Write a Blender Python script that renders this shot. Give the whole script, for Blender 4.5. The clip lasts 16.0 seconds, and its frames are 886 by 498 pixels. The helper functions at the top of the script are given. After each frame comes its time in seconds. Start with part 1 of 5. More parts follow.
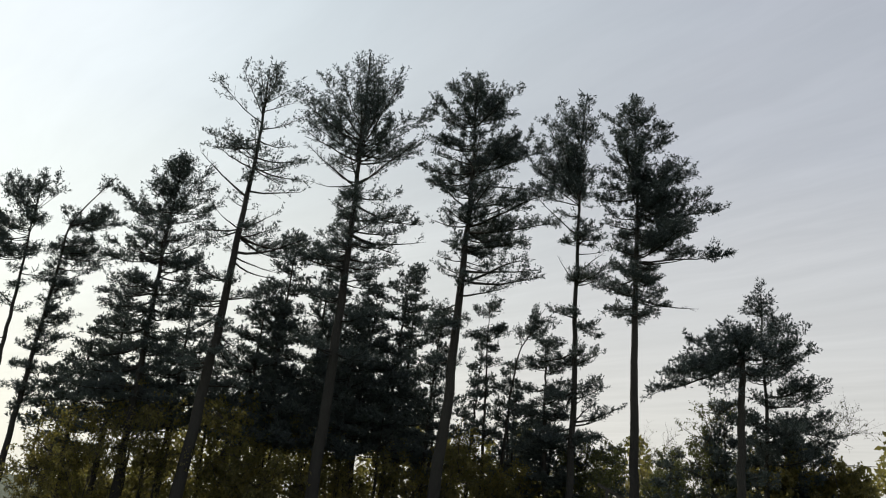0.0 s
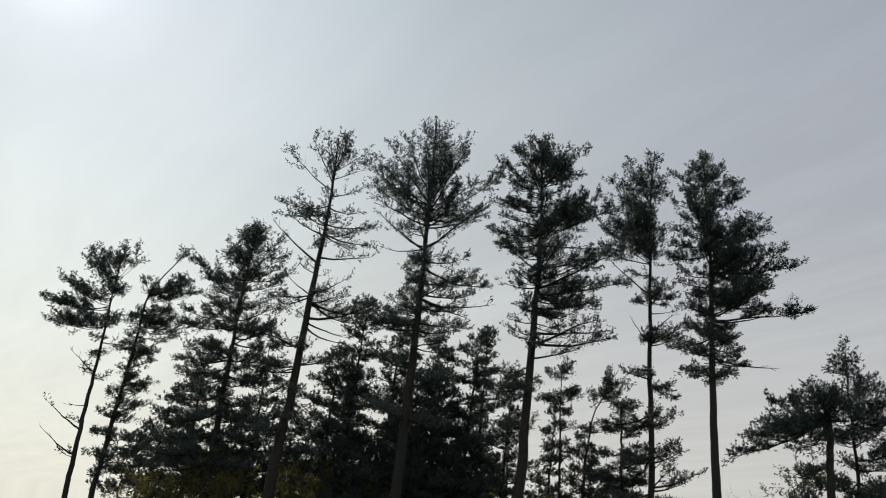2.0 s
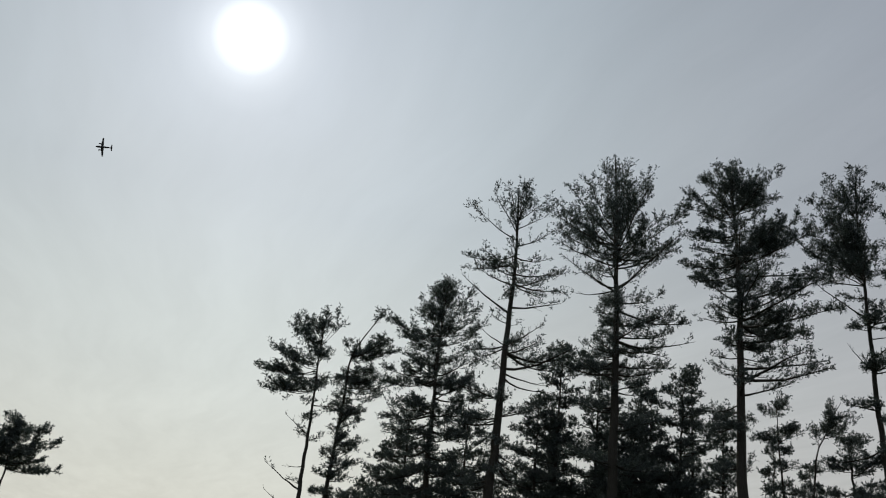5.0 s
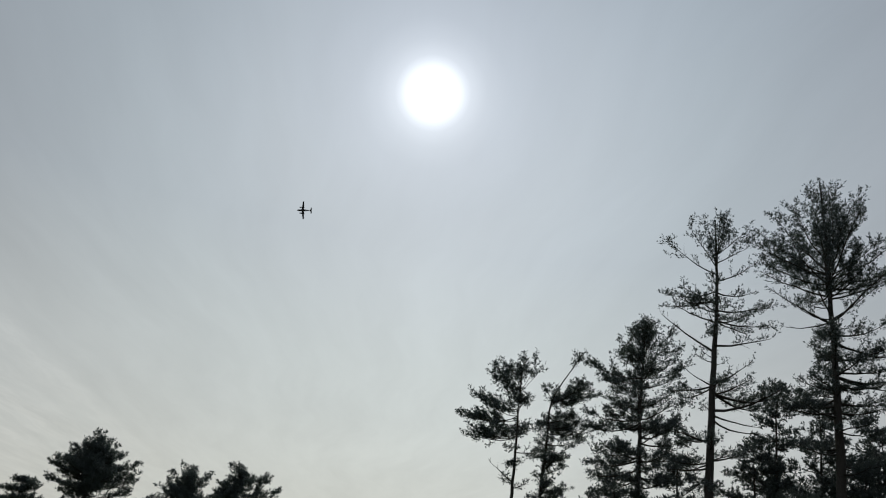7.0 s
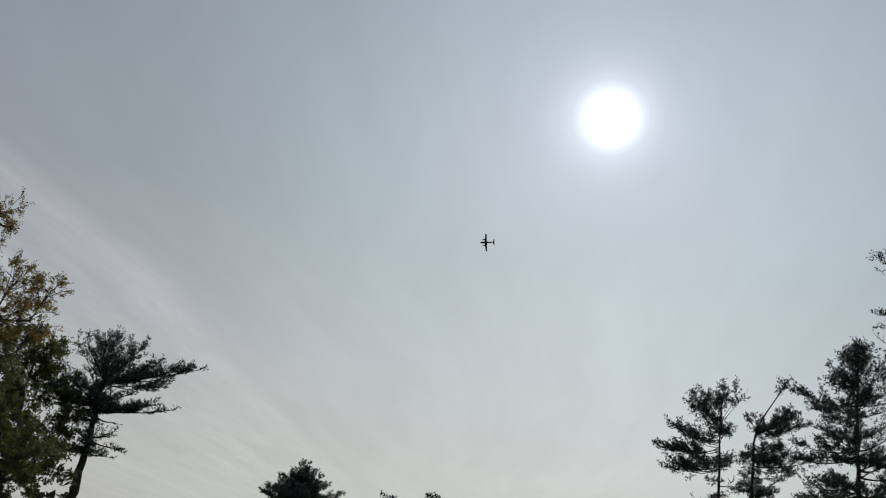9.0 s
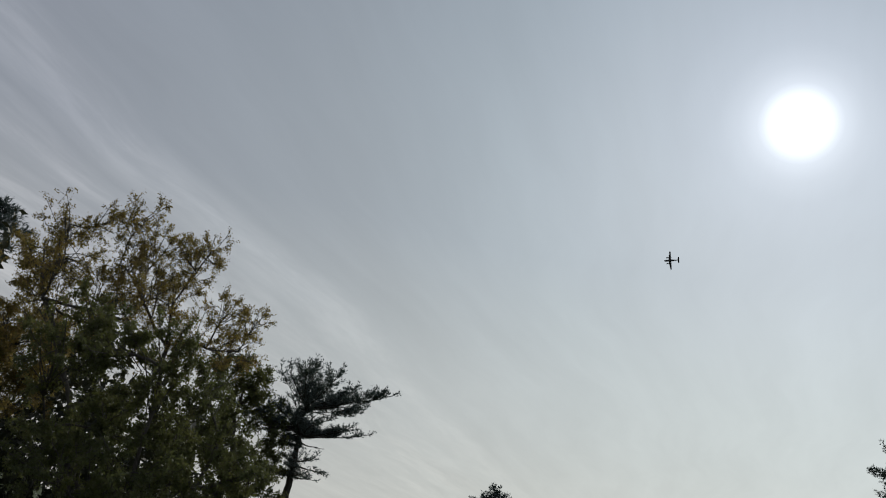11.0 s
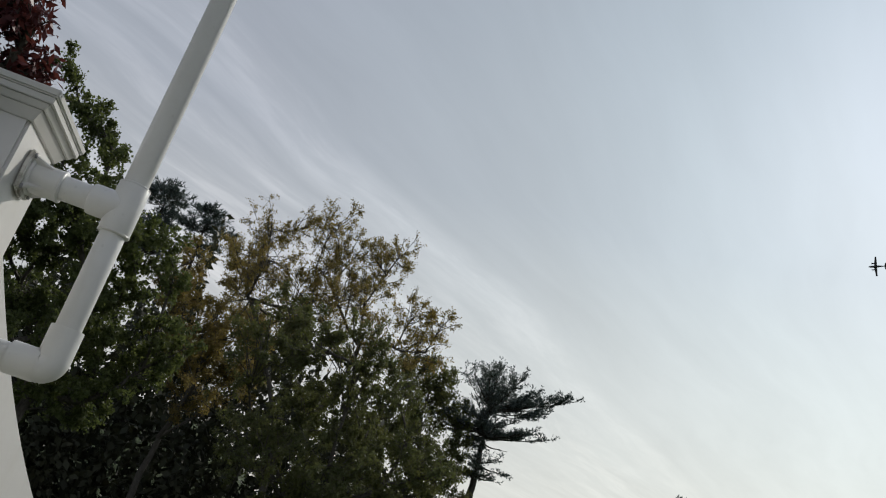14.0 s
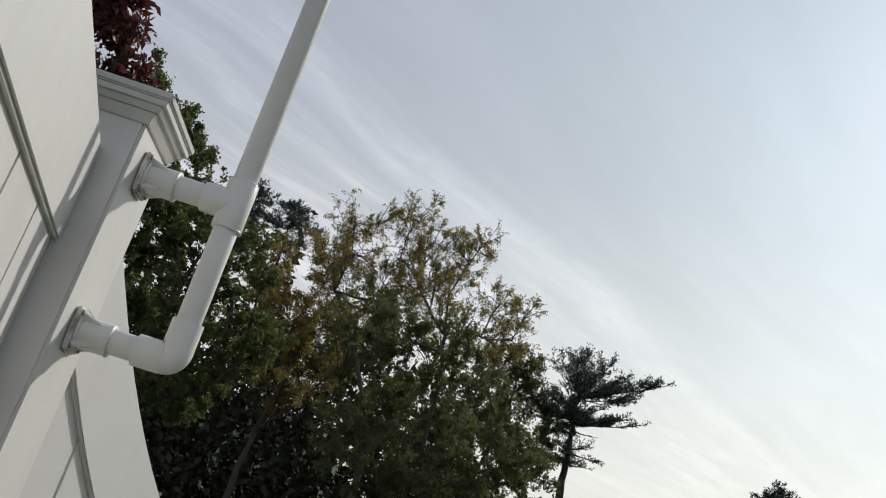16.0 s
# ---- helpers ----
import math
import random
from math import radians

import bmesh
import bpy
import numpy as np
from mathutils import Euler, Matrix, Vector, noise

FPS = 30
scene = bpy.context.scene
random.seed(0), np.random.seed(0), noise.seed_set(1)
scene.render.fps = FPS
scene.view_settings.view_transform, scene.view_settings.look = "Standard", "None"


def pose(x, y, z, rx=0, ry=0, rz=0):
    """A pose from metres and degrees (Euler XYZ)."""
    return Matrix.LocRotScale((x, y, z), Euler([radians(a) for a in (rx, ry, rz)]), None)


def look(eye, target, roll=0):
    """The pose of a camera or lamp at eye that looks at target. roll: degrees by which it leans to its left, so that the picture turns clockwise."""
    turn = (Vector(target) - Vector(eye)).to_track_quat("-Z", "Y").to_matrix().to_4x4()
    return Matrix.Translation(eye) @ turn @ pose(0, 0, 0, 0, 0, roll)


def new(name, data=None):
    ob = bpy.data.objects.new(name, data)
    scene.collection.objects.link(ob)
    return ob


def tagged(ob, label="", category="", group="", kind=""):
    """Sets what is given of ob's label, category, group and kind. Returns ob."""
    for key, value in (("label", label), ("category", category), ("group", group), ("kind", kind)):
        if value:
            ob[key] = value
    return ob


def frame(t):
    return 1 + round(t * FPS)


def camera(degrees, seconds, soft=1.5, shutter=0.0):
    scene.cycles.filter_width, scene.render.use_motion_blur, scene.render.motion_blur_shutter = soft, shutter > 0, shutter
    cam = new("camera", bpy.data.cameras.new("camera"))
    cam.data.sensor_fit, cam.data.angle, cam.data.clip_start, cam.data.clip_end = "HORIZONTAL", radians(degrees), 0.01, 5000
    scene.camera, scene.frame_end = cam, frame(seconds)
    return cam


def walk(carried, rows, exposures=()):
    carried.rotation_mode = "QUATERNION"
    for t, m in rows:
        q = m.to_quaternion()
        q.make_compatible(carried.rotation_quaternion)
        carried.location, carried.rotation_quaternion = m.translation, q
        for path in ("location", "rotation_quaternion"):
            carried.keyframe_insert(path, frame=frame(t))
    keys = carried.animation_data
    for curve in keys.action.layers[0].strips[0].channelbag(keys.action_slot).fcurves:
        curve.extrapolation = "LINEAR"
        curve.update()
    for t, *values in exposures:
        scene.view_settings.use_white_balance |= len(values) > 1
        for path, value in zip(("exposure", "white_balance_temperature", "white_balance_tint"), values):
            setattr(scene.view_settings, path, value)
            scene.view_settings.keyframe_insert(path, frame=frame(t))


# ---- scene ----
cam = camera(53.5, 16.0, soft=1.1)
EYE = 1.52      # the eye's height; the arm that holds it turns about the body
# seconds, x, y, rise of the arm, yaw, pitch, roll
ROWS = [
    (0.0, -0.0000, 0.4400, 0.0000, -1.75, 17.06, -5.72),
    (0.5, -0.0099, 0.4396, 0.0009, -0.69, 17.68, -5.73),
    (1.0, -0.0211, 0.4389, 0.0018, 0.50, 18.72, -5.75),
    (1.5, -0.0321, 0.4381, 0.0027, 1.67, 19.66, -5.78),
    (2.0, -0.0439, 0.4369, 0.0036, 2.86, 20.66, -5.99),
    (2.5, -0.0565, 0.4354, 0.0045, 4.16, 21.62, -6.21),
    (3.0, -0.0687, 0.4337, 0.0053, 5.63, 22.04, -6.04),
    (3.2, -0.0743, 0.4328, 0.0057, 6.39, 21.97, -5.82),
    (5.3, -0.1664, 0.4087, 0.0094, 18.10, 22.67, -5.73),
    (5.5, -0.1775, 0.4044, 0.0098, 19.53, 22.86, -5.81),
    (6.0, -0.2033, 0.3933, 0.0107, 22.88, 23.21, -6.06),
    (6.5, -0.2274, 0.3812, 0.0116, 25.97, 23.55, -6.59),
    (7.0, -0.2495, 0.3686, 0.0125, 28.80, 23.87, -7.25),
    (7.5, -0.2706, 0.3550, 0.0134, 31.59, 24.04, -7.93),
    (8.0, -0.2905, 0.3408, 0.0143, 34.38, 24.08, -8.47),
    (8.5, -0.3113, 0.3243, 0.0153, 37.43, 23.94, -9.05),
    (9.0, -0.3335, 0.3042, 0.0164, 40.81, 24.02, -9.81),
    (9.5, -0.3546, 0.2826, 0.0174, 44.21, 24.24, -10.59),
    (10.0, -0.3721, 0.2627, 0.0185, 47.17, 24.11, -11.42),
    (10.2, -0.3782, 0.2552, 0.0189, 48.35, 23.99, -11.50),
    (12.5, -0.4301, 0.1769, 0.0238, 59.08, 21.46, -15.41),
    (13.0, -0.4386, 0.1601, 0.0244, 60.88, 21.11, -16.03),
    (13.5, -0.4351, 0.1475, 0.0224, 62.41, 20.93, -16.57),
    (14.0, -0.4223, 0.1373, 0.0156, 63.76, 20.60, -17.12),
    (14.5, -0.4213, 0.1292, 0.0093, 65.25, 19.87, -17.44),
    (15.0, -0.4246, 0.1230, 0.0053, 66.90, 19.01, -17.40),
    (15.5, -0.4232, 0.1179, -0.0000, 68.46, 18.36, -17.23),
    (16.0, -0.4253, 0.1128, 0.0000, 69.74, 18.13, -16.81),
]
EXPOSURES = [(0.0, 0.72, 6520, 10), (1.0, 0.54, 6510, 10), (2.5, 0.44, 6520, 10), (3.2, 0.37, 6480, 10), (5.5, 0.13, 6360, 10), (7.0, 0.04, 6280, 10), (9.0, 0.01, 6220, 10), (10.0, 0.01, 6210, 10),
             (12.5, 0.34, 6230, 10), (14.5, 0.62, 6270, 10), (16.0, 0.78, 6290, 10)]
walk(cam, [(t, pose(x, y, EYE + rise, 90 + pitch, roll, yaw)) for t, x, y, rise, yaw, pitch, roll in ROWS], EXPOSURES)

# ---- sky, sun ----
SUN_AZ, SUN_EL = 34.4, 33.5


def heading(az):
    return Vector((-math.sin(radians(az)), math.cos(radians(az)), 0))


SUN = heading(SUN_AZ) * math.cos(radians(SUN_EL)) + Vector((0, 0, math.sin(radians(SUN_EL))))


class Graph:
    """Short hand for wiring node trees."""

    def __init__(self, tree):
        self.tree = tree
        tree.nodes.clear()

    def node(self, kind, inputs=(), **settings):
        n = self.tree.nodes.new(kind)
        if "operation" in settings:
            n.operation = settings["operation"]
        if "feature" in settings:
            n.feature = settings["feature"]
        if "data_type" in settings:
            n.data_type, n.blend_type = settings["data_type"], settings["blend_type"]
        for key, value in dict(inputs).items():
            if isinstance(value, bpy.types.NodeSocket):
                self.tree.links.new(value, n.inputs[key])
            else:
                n.inputs[key].default_value = value
        return n

    def math(self, op, a, b=0.0, c=0.0):
        return self.node("ShaderNodeMath", {0: a, 1: b, 2: c}, operation=op).outputs[0]

    def ramp(self, fac, stops, smooth=False):
        n = self.node("ShaderNodeValToRGB", {0: fac})
        n.color_ramp.interpolation = "EASE" if smooth else "LINEAR"
        e = n.color_ramp.elements
        while len(e) < len(stops):
            e.new(0.5)
        for el, (p, c) in zip(e, stops):
            el.position = p
            el.color = (*c, 1) if isinstance(c, tuple) else (c, c, c, 1)
        return n.outputs[0]

    def mix(self, fac, a, b, blend="MIX"):
        n = self.node("ShaderNodeMix", {0: fac, 6: a, 7: b}, data_type="RGBA", blend_type=blend)
        return n.outputs[2]

    def noise(self, vec, scale, detail=4, rough=0.55):
        ins = {"Scale": scale, "Detail": detail, "Roughness": rough}
        if vec:
            ins["Vector"] = vec
        return self.node("ShaderNodeTexNoise", ins).outputs[0]


world = bpy.data.worlds.new("hazy_sky")
scene.world = world
world.use_nodes = True
g = Graph(world.node_tree)
way = g.node("ShaderNodeTexCoord").outputs["Generated"]
way = g.node("ShaderNodeVectorMath", {0: way}, operation="NORMALIZE").outputs[0]
cosine = g.node("ShaderNodeVectorMath", {0: way, 1: tuple(SUN)}, operation="DOT_PRODUCT").outputs["Value"]
angle = g.math("MULTIPLY", g.math("ARCCOSINE", g.math("MINIMUM", cosine, 0.999999)), 57.29578 / 90)
xyz = g.node("ShaderNodeSeparateXYZ", {0: way}).outputs
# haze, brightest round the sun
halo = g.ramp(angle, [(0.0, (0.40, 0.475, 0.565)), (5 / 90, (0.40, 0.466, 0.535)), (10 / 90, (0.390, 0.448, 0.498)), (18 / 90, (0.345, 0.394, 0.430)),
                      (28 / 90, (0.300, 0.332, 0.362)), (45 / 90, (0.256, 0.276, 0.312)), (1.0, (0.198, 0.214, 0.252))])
low = g.ramp(xyz[2], [(0.0, (1.86, 1.66, 1.30)), (0.10, (1.76, 1.62, 1.34)), (0.22, (1.50, 1.42, 1.25)), (0.40, (1.09, 1.075, 1.04)), (0.7, (0.85, 0.87, 0.9)), (1.0, (0.8, 0.82, 0.86))])
haze = g.mix(1.0, halo, low, "MULTIPLY")
over = g.node("ShaderNodeVectorMath", {0: way, 1: tuple(heading(-10))}, operation="DOT_PRODUCT").outputs["Value"]
haze = g.mix(1.0, haze, g.ramp(over, [(0.0, 0.92), (0.45, 0.96), (0.65, 1.02), (0.85, 1.07), (1.0, 1.0)]), "MULTIPLY")
# thin streaks of high cloud, drawn out along one direction of the sky
flat = g.node("ShaderNodeCombineXYZ", {0: g.math("DIVIDE", xyz[0], g.math("MAXIMUM", xyz[2], 0.05)), 1: g.math("DIVIDE", xyz[1], g.math("MAXIMUM", xyz[2], 0.05))}).outputs[0]
STREAK = 125.5
turned = g.node("ShaderNodeMapping", {"Vector": flat, "Rotation": (0, 0, radians(-STREAK))}).outputs[0]
warp = g.node("ShaderNodeVectorMath", {0: g.node("ShaderNodeTexNoise", {"Vector": turned, "Scale": 0.7, "Detail": 3.0}).outputs[1], "Scale": 0.5}, operation="SCALE").outputs[0]
turned = g.node("ShaderNodeVectorMath", {0: turned, 1: warp}, operation="ADD").outputs[0]
across = g.node("ShaderNodeSeparateXYZ", {0: turned}).outputs[1]
drawn = g.node("ShaderNodeMapping", {"Vector": turned, "Scale": (0.25, 1.6, 1.0)}).outputs[0]
fine = g.node("ShaderNodeMapping", {"Vector": turned, "Scale": (2.2, 9.0, 1.0)}).outputs[0]
bands = g.ramp(g.noise(drawn, 1.0, 5, 0.6), [(0.36, 0.0), (0.64, 1.0)], True)
wisps = g.ramp(g.noise(fine, 1.0, 6, 0.65), [(0.36, 0.0), (0.66, 1.0)], True)
# one long streak, and a field of wisps on its far side
streak = g.ramp(g.math("MULTIPLY", across, 0.2), [(0.33, 0.0), (0.37, 1.0), (0.385, 0.85), (0.43, 0.0)], True)
field = g.ramp(g.math("MULTIPLY", across, 0.2), [(0.38, 0.12), (0.50, 1.0)], True)
away = g.ramp(angle, [(0.14, 0.15), (0.5, 1.0)])
veil = g.math("MULTIPLY", g.math("MULTIPLY", g.math("MULTIPLY_ADD", wisps, 0.7, 0.3), bands), field)
veil = g.math("MAXIMUM", veil, g.math("MULTIPLY", streak, g.math("MULTIPLY_ADD", wisps, 0.35, 0.25)))
veil = g.math("MULTIPLY", g.math("MULTIPLY", veil, away), g.ramp(xyz[2], [(0.10, 0.15), (0.30, 1.0)]))
mottle = g.ramp(g.noise(drawn, 2.3, 5, 0.6), [(0.3, 0.95), (0.7, 1.05)])
haze = g.mix(1.0, haze, mottle, "MULTIPLY")
sky = g.mix(g.math("MULTIPLY", veil, 0.9), haze, g.mix(1.0, haze, (1.60, 1.54, 1.50, 1), "MULTIPLY"))
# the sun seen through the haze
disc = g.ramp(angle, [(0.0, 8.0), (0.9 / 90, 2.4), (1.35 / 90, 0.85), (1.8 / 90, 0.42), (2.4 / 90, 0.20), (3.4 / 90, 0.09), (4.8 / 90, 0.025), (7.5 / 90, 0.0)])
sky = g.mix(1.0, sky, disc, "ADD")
air = g.node("ShaderNodeTexSky")
air.sky_type, air.sun_disc, air.dust_density = "NISHITA", False, 4.0
air.sun_elevation, air.sun_rotation = radians(SUN_EL), radians(-SUN_AZ)
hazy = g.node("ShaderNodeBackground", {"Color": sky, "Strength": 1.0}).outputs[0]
blue = g.node("ShaderNodeBackground", {"Color": air.outputs[0], "Strength": 0.0025}).outputs[0]
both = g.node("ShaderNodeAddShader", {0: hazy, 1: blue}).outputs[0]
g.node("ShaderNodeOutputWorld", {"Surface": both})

lamp = bpy.data.lights.new("sun", "SUN")
lamp.energy, lamp.angle, lamp.color = 1.6, radians(1.5), (1.0, 0.93, 0.82)
new("sun", lamp).matrix_world = look(SUN * 100, (0, 0, 0))


# ---- materials ----
def surface(name, build):
    m = bpy.data.materials.new(name)
    m.use_nodes = True
    k = Graph(m.node_tree)
    out = build(k)
    k.node("ShaderNodeOutputMaterial", {"Surface": out})
    return m


def bump(k, height, strength, distance):
    return k.node("ShaderNodeBump", {"Height": height, "Strength": strength, "Distance": distance}).outputs[0]


def bark(dark, light, scale=6.0):
    def build(k):
        at = k.node("ShaderNodeTexCoord").outputs["Object"]
        tall = k.node("ShaderNodeMapping", {"Vector": at, "Scale": (1, 1, 0.22)}).outputs[0]
        plates = k.node("ShaderNodeTexVoronoi", {"Vector": tall, "Scale": scale * 2.2}, feature="DISTANCE_TO_EDGE").outputs[0]
        grain = k.noise(tall, scale * 5, 6, 0.65)
        col = k.mix(grain, (*dark, 1), (*light, 1))
        col = k.mix(k.noise(at, 0.6, 3), col, k.mix(0.5, col, (0.10, 0.11, 0.09, 1)))
        rough = k.math("ADD", k.math("MULTIPLY", plates, 1.5), grain)
        return k.node("ShaderNodeBsdfPrincipled", {"Base Color": col, "Roughness": 0.95, "Specular IOR Level": 0.15, "Normal": bump(k, rough, 0.7, 0.04)}).outputs[0]
    return build


def leaf(tones, through_light=0.3, rough=0.55, warm=(1.22, 1.12, 0.9, 1), glow=(1.15, 1.15, 0.8, 1)):
    def build(k):
        chance = k.node("ShaderNodeNewGeometry").outputs["Random Per Island"]
        at = k.node("ShaderNodeTexCoord").outputs["Object"]
        col = k.ramp(chance, [(i / max(1, len(tones) - 1), t) for i, t in enumerate(tones)])
        col = k.mix(k.ramp(k.noise(at, 0.9, 3), [(0.35, 0.0), (0.7, 1.0)]), col, k.mix(1.0, col, warm, "MULTIPLY"))
        top = k.node("ShaderNodeBsdfPrincipled", {"Base Color": col, "Roughness": rough, "Specular IOR Level": 0.25}).outputs[0]
        lit = k.node("ShaderNodeBsdfTranslucent", {"Color": k.mix(1.0, col, glow, "MULTIPLY")}).outputs[0]
        return k.node("ShaderNodeMixShader", {0: through_light, 1: top, 2: lit}).outputs[0]
    return build


def vinyl(k):
    at = k.node("ShaderNodeTexCoord").outputs["Object"]
    dust = k.ramp(k.noise(at, 9.0, 5, 0.65), [(0.35, 0.0), (0.75, 1.0)])
    long = k.node("ShaderNodeMapping", {"Vector": at, "Scale": (30, 30, 1.5)}).outputs[0]
    runs = k.ramp(k.noise(long, 1.0, 4), [(0.5, 0.0), (0.8, 1.0)])
    col = k.mix(k.math("MULTIPLY", dust, 0.35), (0.63, 0.62, 0.60, 1), (0.52, 0.50, 0.47, 1))
    col = k.mix(k.math("MULTIPLY", runs, 0.22), col, (0.50, 0.48, 0.43, 1))
    return k.node("ShaderNodeBsdfPrincipled", {"Base Color": col, "Roughness": k.math("ADD", k.math("MULTIPLY", dust, 0.2), 0.36), "Normal": bump(k, k.noise(at, 60, 3), 0.06, 0.002)}).outputs[0]


def pipe_white(k):
    at = k.node("ShaderNodeTexCoord").outputs["Object"]
    dirt = k.ramp(k.noise(at, 14.0, 6, 0.7), [(0.45, 0.0), (0.8, 1.0)])
    specks = k.ramp(k.noise(at, 120.0, 2), [(0.68, 0.0), (0.74, 1.0)])
    col = k.mix(k.math("MULTIPLY", dirt, 0.3), (0.66, 0.66, 0.64, 1), (0.48, 0.46, 0.42, 1))
    col = k.mix(k.math("MULTIPLY", specks, 0.15), col, (0.30, 0.28, 0.24, 1))
    return k.node("ShaderNodeBsdfPrincipled", {"Base Color": col, "Roughness": 0.33, "Normal": bump(k, k.noise(at, 25, 2), 0.03, 0.0008)}).outputs[0]


def plain(col, rough=0.5, metal=0.0):
    def build(k):
        at = k.node("ShaderNodeTexCoord").outputs["Object"]
        c = k.mix(k.math("MULTIPLY", k.noise(at, 3.0, 5), 0.5), (*col, 1), (*[v * 0.6 for v in col], 1))
        return k.node("ShaderNodeBsdfPrincipled", {"Base Color": c, "Roughness": rough, "Metallic": metal}).outputs[0]
    return build


def lawn(k):
    at = k.node("ShaderNodeTexCoord").outputs["Object"]
    col = k.ramp(k.noise(at, 0.35, 6, 0.65), [(0.3, (0.030, 0.050, 0.014)), (0.55, (0.055, 0.080, 0.022)), (0.75, (0.085, 0.080, 0.035))])
    col = k.mix(k.noise(at, 40, 4), col, k.mix(1.0, col, (0.5, 0.55, 0.5, 1), "MULTIPLY"))
    return k.node("ShaderNodeBsdfPrincipled", {"Base Color": col, "Roughness": 0.95, "Normal": bump(k, k.noise(at, 30, 4), 0.8, 0.05)}).outputs[0]


PINE_BARK = surface("pine_bark", bark((0.024, 0.021, 0.020), (0.064, 0.055, 0.050)))
GREY_BARK = surface("grey_bark", bark((0.050, 0.045, 0.040), (0.150, 0.130, 0.112), 9.0))
NEEDLES = surface("pine_needles", leaf([(0.066, 0.086, 0.090), (0.088, 0.110, 0.112), (0.112, 0.134, 0.128)], 0.15, 0.55, (1.1, 1.1, 1.0, 1), (1.0, 1.1, 0.9, 1)))
OLIVE = surface("young_oak_leaves", leaf([(0.18, 0.155, 0.062), (0.24, 0.195, 0.085), (0.21, 0.155, 0.080), (0.15, 0.145, 0.055)], 0.55))
GREEN = surface("green_leaves", leaf([(0.085, 0.100, 0.050), (0.118, 0.138, 0.066), (0.100, 0.105, 0.064)], 0.48))
MAPLE = surface("maple_leaves", leaf([(0.068, 0.092, 0.042), (0.098, 0.125, 0.052), (0.118, 0.145, 0.066)], 0.45))
SPRING = surface("spring_shrub_leaves", leaf([(0.165, 0.160, 0.070), (0.205, 0.185, 0.082), (0.135, 0.138, 0.066)], 0.6))
# leaf tones lowered to carry the deep shade inside the wood
SHADE_LEAVES = surface("shade_toned_leaves", leaf([(0.040, 0.046, 0.032), (0.052, 0.058, 0.038)], 0.12))
PLUM = surface("purple_plum_leaves", leaf([(0.078, 0.026, 0.034), (0.112, 0.035, 0.042), (0.060, 0.022, 0.030)], 0.35, 0.4))
VINYL = surface("white_vinyl", vinyl)
PVC = surface("white_pvc", pipe_white)


def grimy(k):
    at = k.node("ShaderNodeTexCoord").outputs["Object"]
    dirt = k.ramp(k.noise(at, 45.0, 5, 0.7), [(0.40, 0.0), (0.62, 1.0)])
    col = k.mix(dirt, (0.70, 0.69, 0.65, 1), (0.26, 0.23, 0.19, 1))
    return k.node("ShaderNodeBsdfPrincipled", {"Base Color": col, "Roughness": 0.5}).outputs[0]


GRIMY = surface("grimy_plastic", grimy)
PLANE_PAINT = surface("aircraft_paint", plain((0.045, 0.045, 0.055), 0.5))
STEEL = surface("galvanised_steel", plain((0.30, 0.30, 0.31), 0.5, 0.6))
WIRE = surface("black_wire", plain((0.02, 0.02, 0.02), 0.6))
LAWN = surface("grass_ground", lawn)


# ---- mesh helpers ----
def mesh_of(name, verts, faces, material, smooth=False):
    """A mesh from an (n, 3) array of points and an (m, k) array of faces with k corners each."""
    me = bpy.data.meshes.new(name)
    verts, faces = np.asarray(verts, np.float32), np.asarray(faces, np.int32)
    m, k = faces.shape
    me.vertices.add(len(verts))
    me.vertices.foreach_set("co", verts.ravel())
    me.loops.add(m * k)
    me.loops.foreach_set("vertex_index", faces.ravel())
    me.polygons.add(m)
    me.polygons.foreach_set("loop_start", np.arange(0, m * k, k, dtype=np.int32))
    me.polygons.foreach_set("loop_total", np.full(m, k, np.int32))
    if smooth:
        me.polygons.foreach_set("use_smooth", np.ones(m, bool))
    me.materials.append(material)
    me.update(calc_edges=True)
    me.validate()
    return me


def part(name, data, material, parent, label=""):
    """Links a mesh, or a bmesh, as one object under a thing or a part."""
    if isinstance(data, bmesh.types.BMesh):
        me = bpy.data.meshes.new(name)
        data.to_mesh(me)
        data.free()
        me.materials.append(material)
        data = me
    ob = new(name, data)
    if parent:
        ob.parent = parent
    return tagged(ob, label)


def unit(v):
    return v / np.maximum(np.linalg.norm(v, axis=-1, keepdims=True), 1e-9)


def sticks(p0, p1, r0, r1, sides):
    """Tapered prisms from p0 to p1, many at once."""
    p0, p1 = np.asarray(p0, float).reshape(-1, 3), np.asarray(p1, float).reshape(-1, 3)
    r0, r1 = np.broadcast_to(r0, len(p0)), np.broadcast_to(r1, len(p0))
    d = unit(p1 - p0)
    a = unit(np.cross(d, np.where(np.abs(d[:, 2:]) < 0.9, [[0, 0, 1.0]], [[1.0, 0, 0]])))
    b = np.cross(d, a)
    th = np.arange(sides) * 2 * np.pi / sides
    ring = a[:, None] * np.cos(th)[None, :, None] + b[:, None] * np.sin(th)[None, :, None]
    v = np.concatenate([p0[:, None] + ring * r0[:, None, None], p1[:, None] + ring * r1[:, None, None]], 1)
    i = np.arange(sides)
    f = np.stack([i, (i + 1) % sides, (i + 1) % sides + sides, i + sides], 1)
    return v.reshape(-1, 3), (f[None] + (np.arange(len(p0)) * 2 * sides)[:, None, None]).reshape(-1, 4)


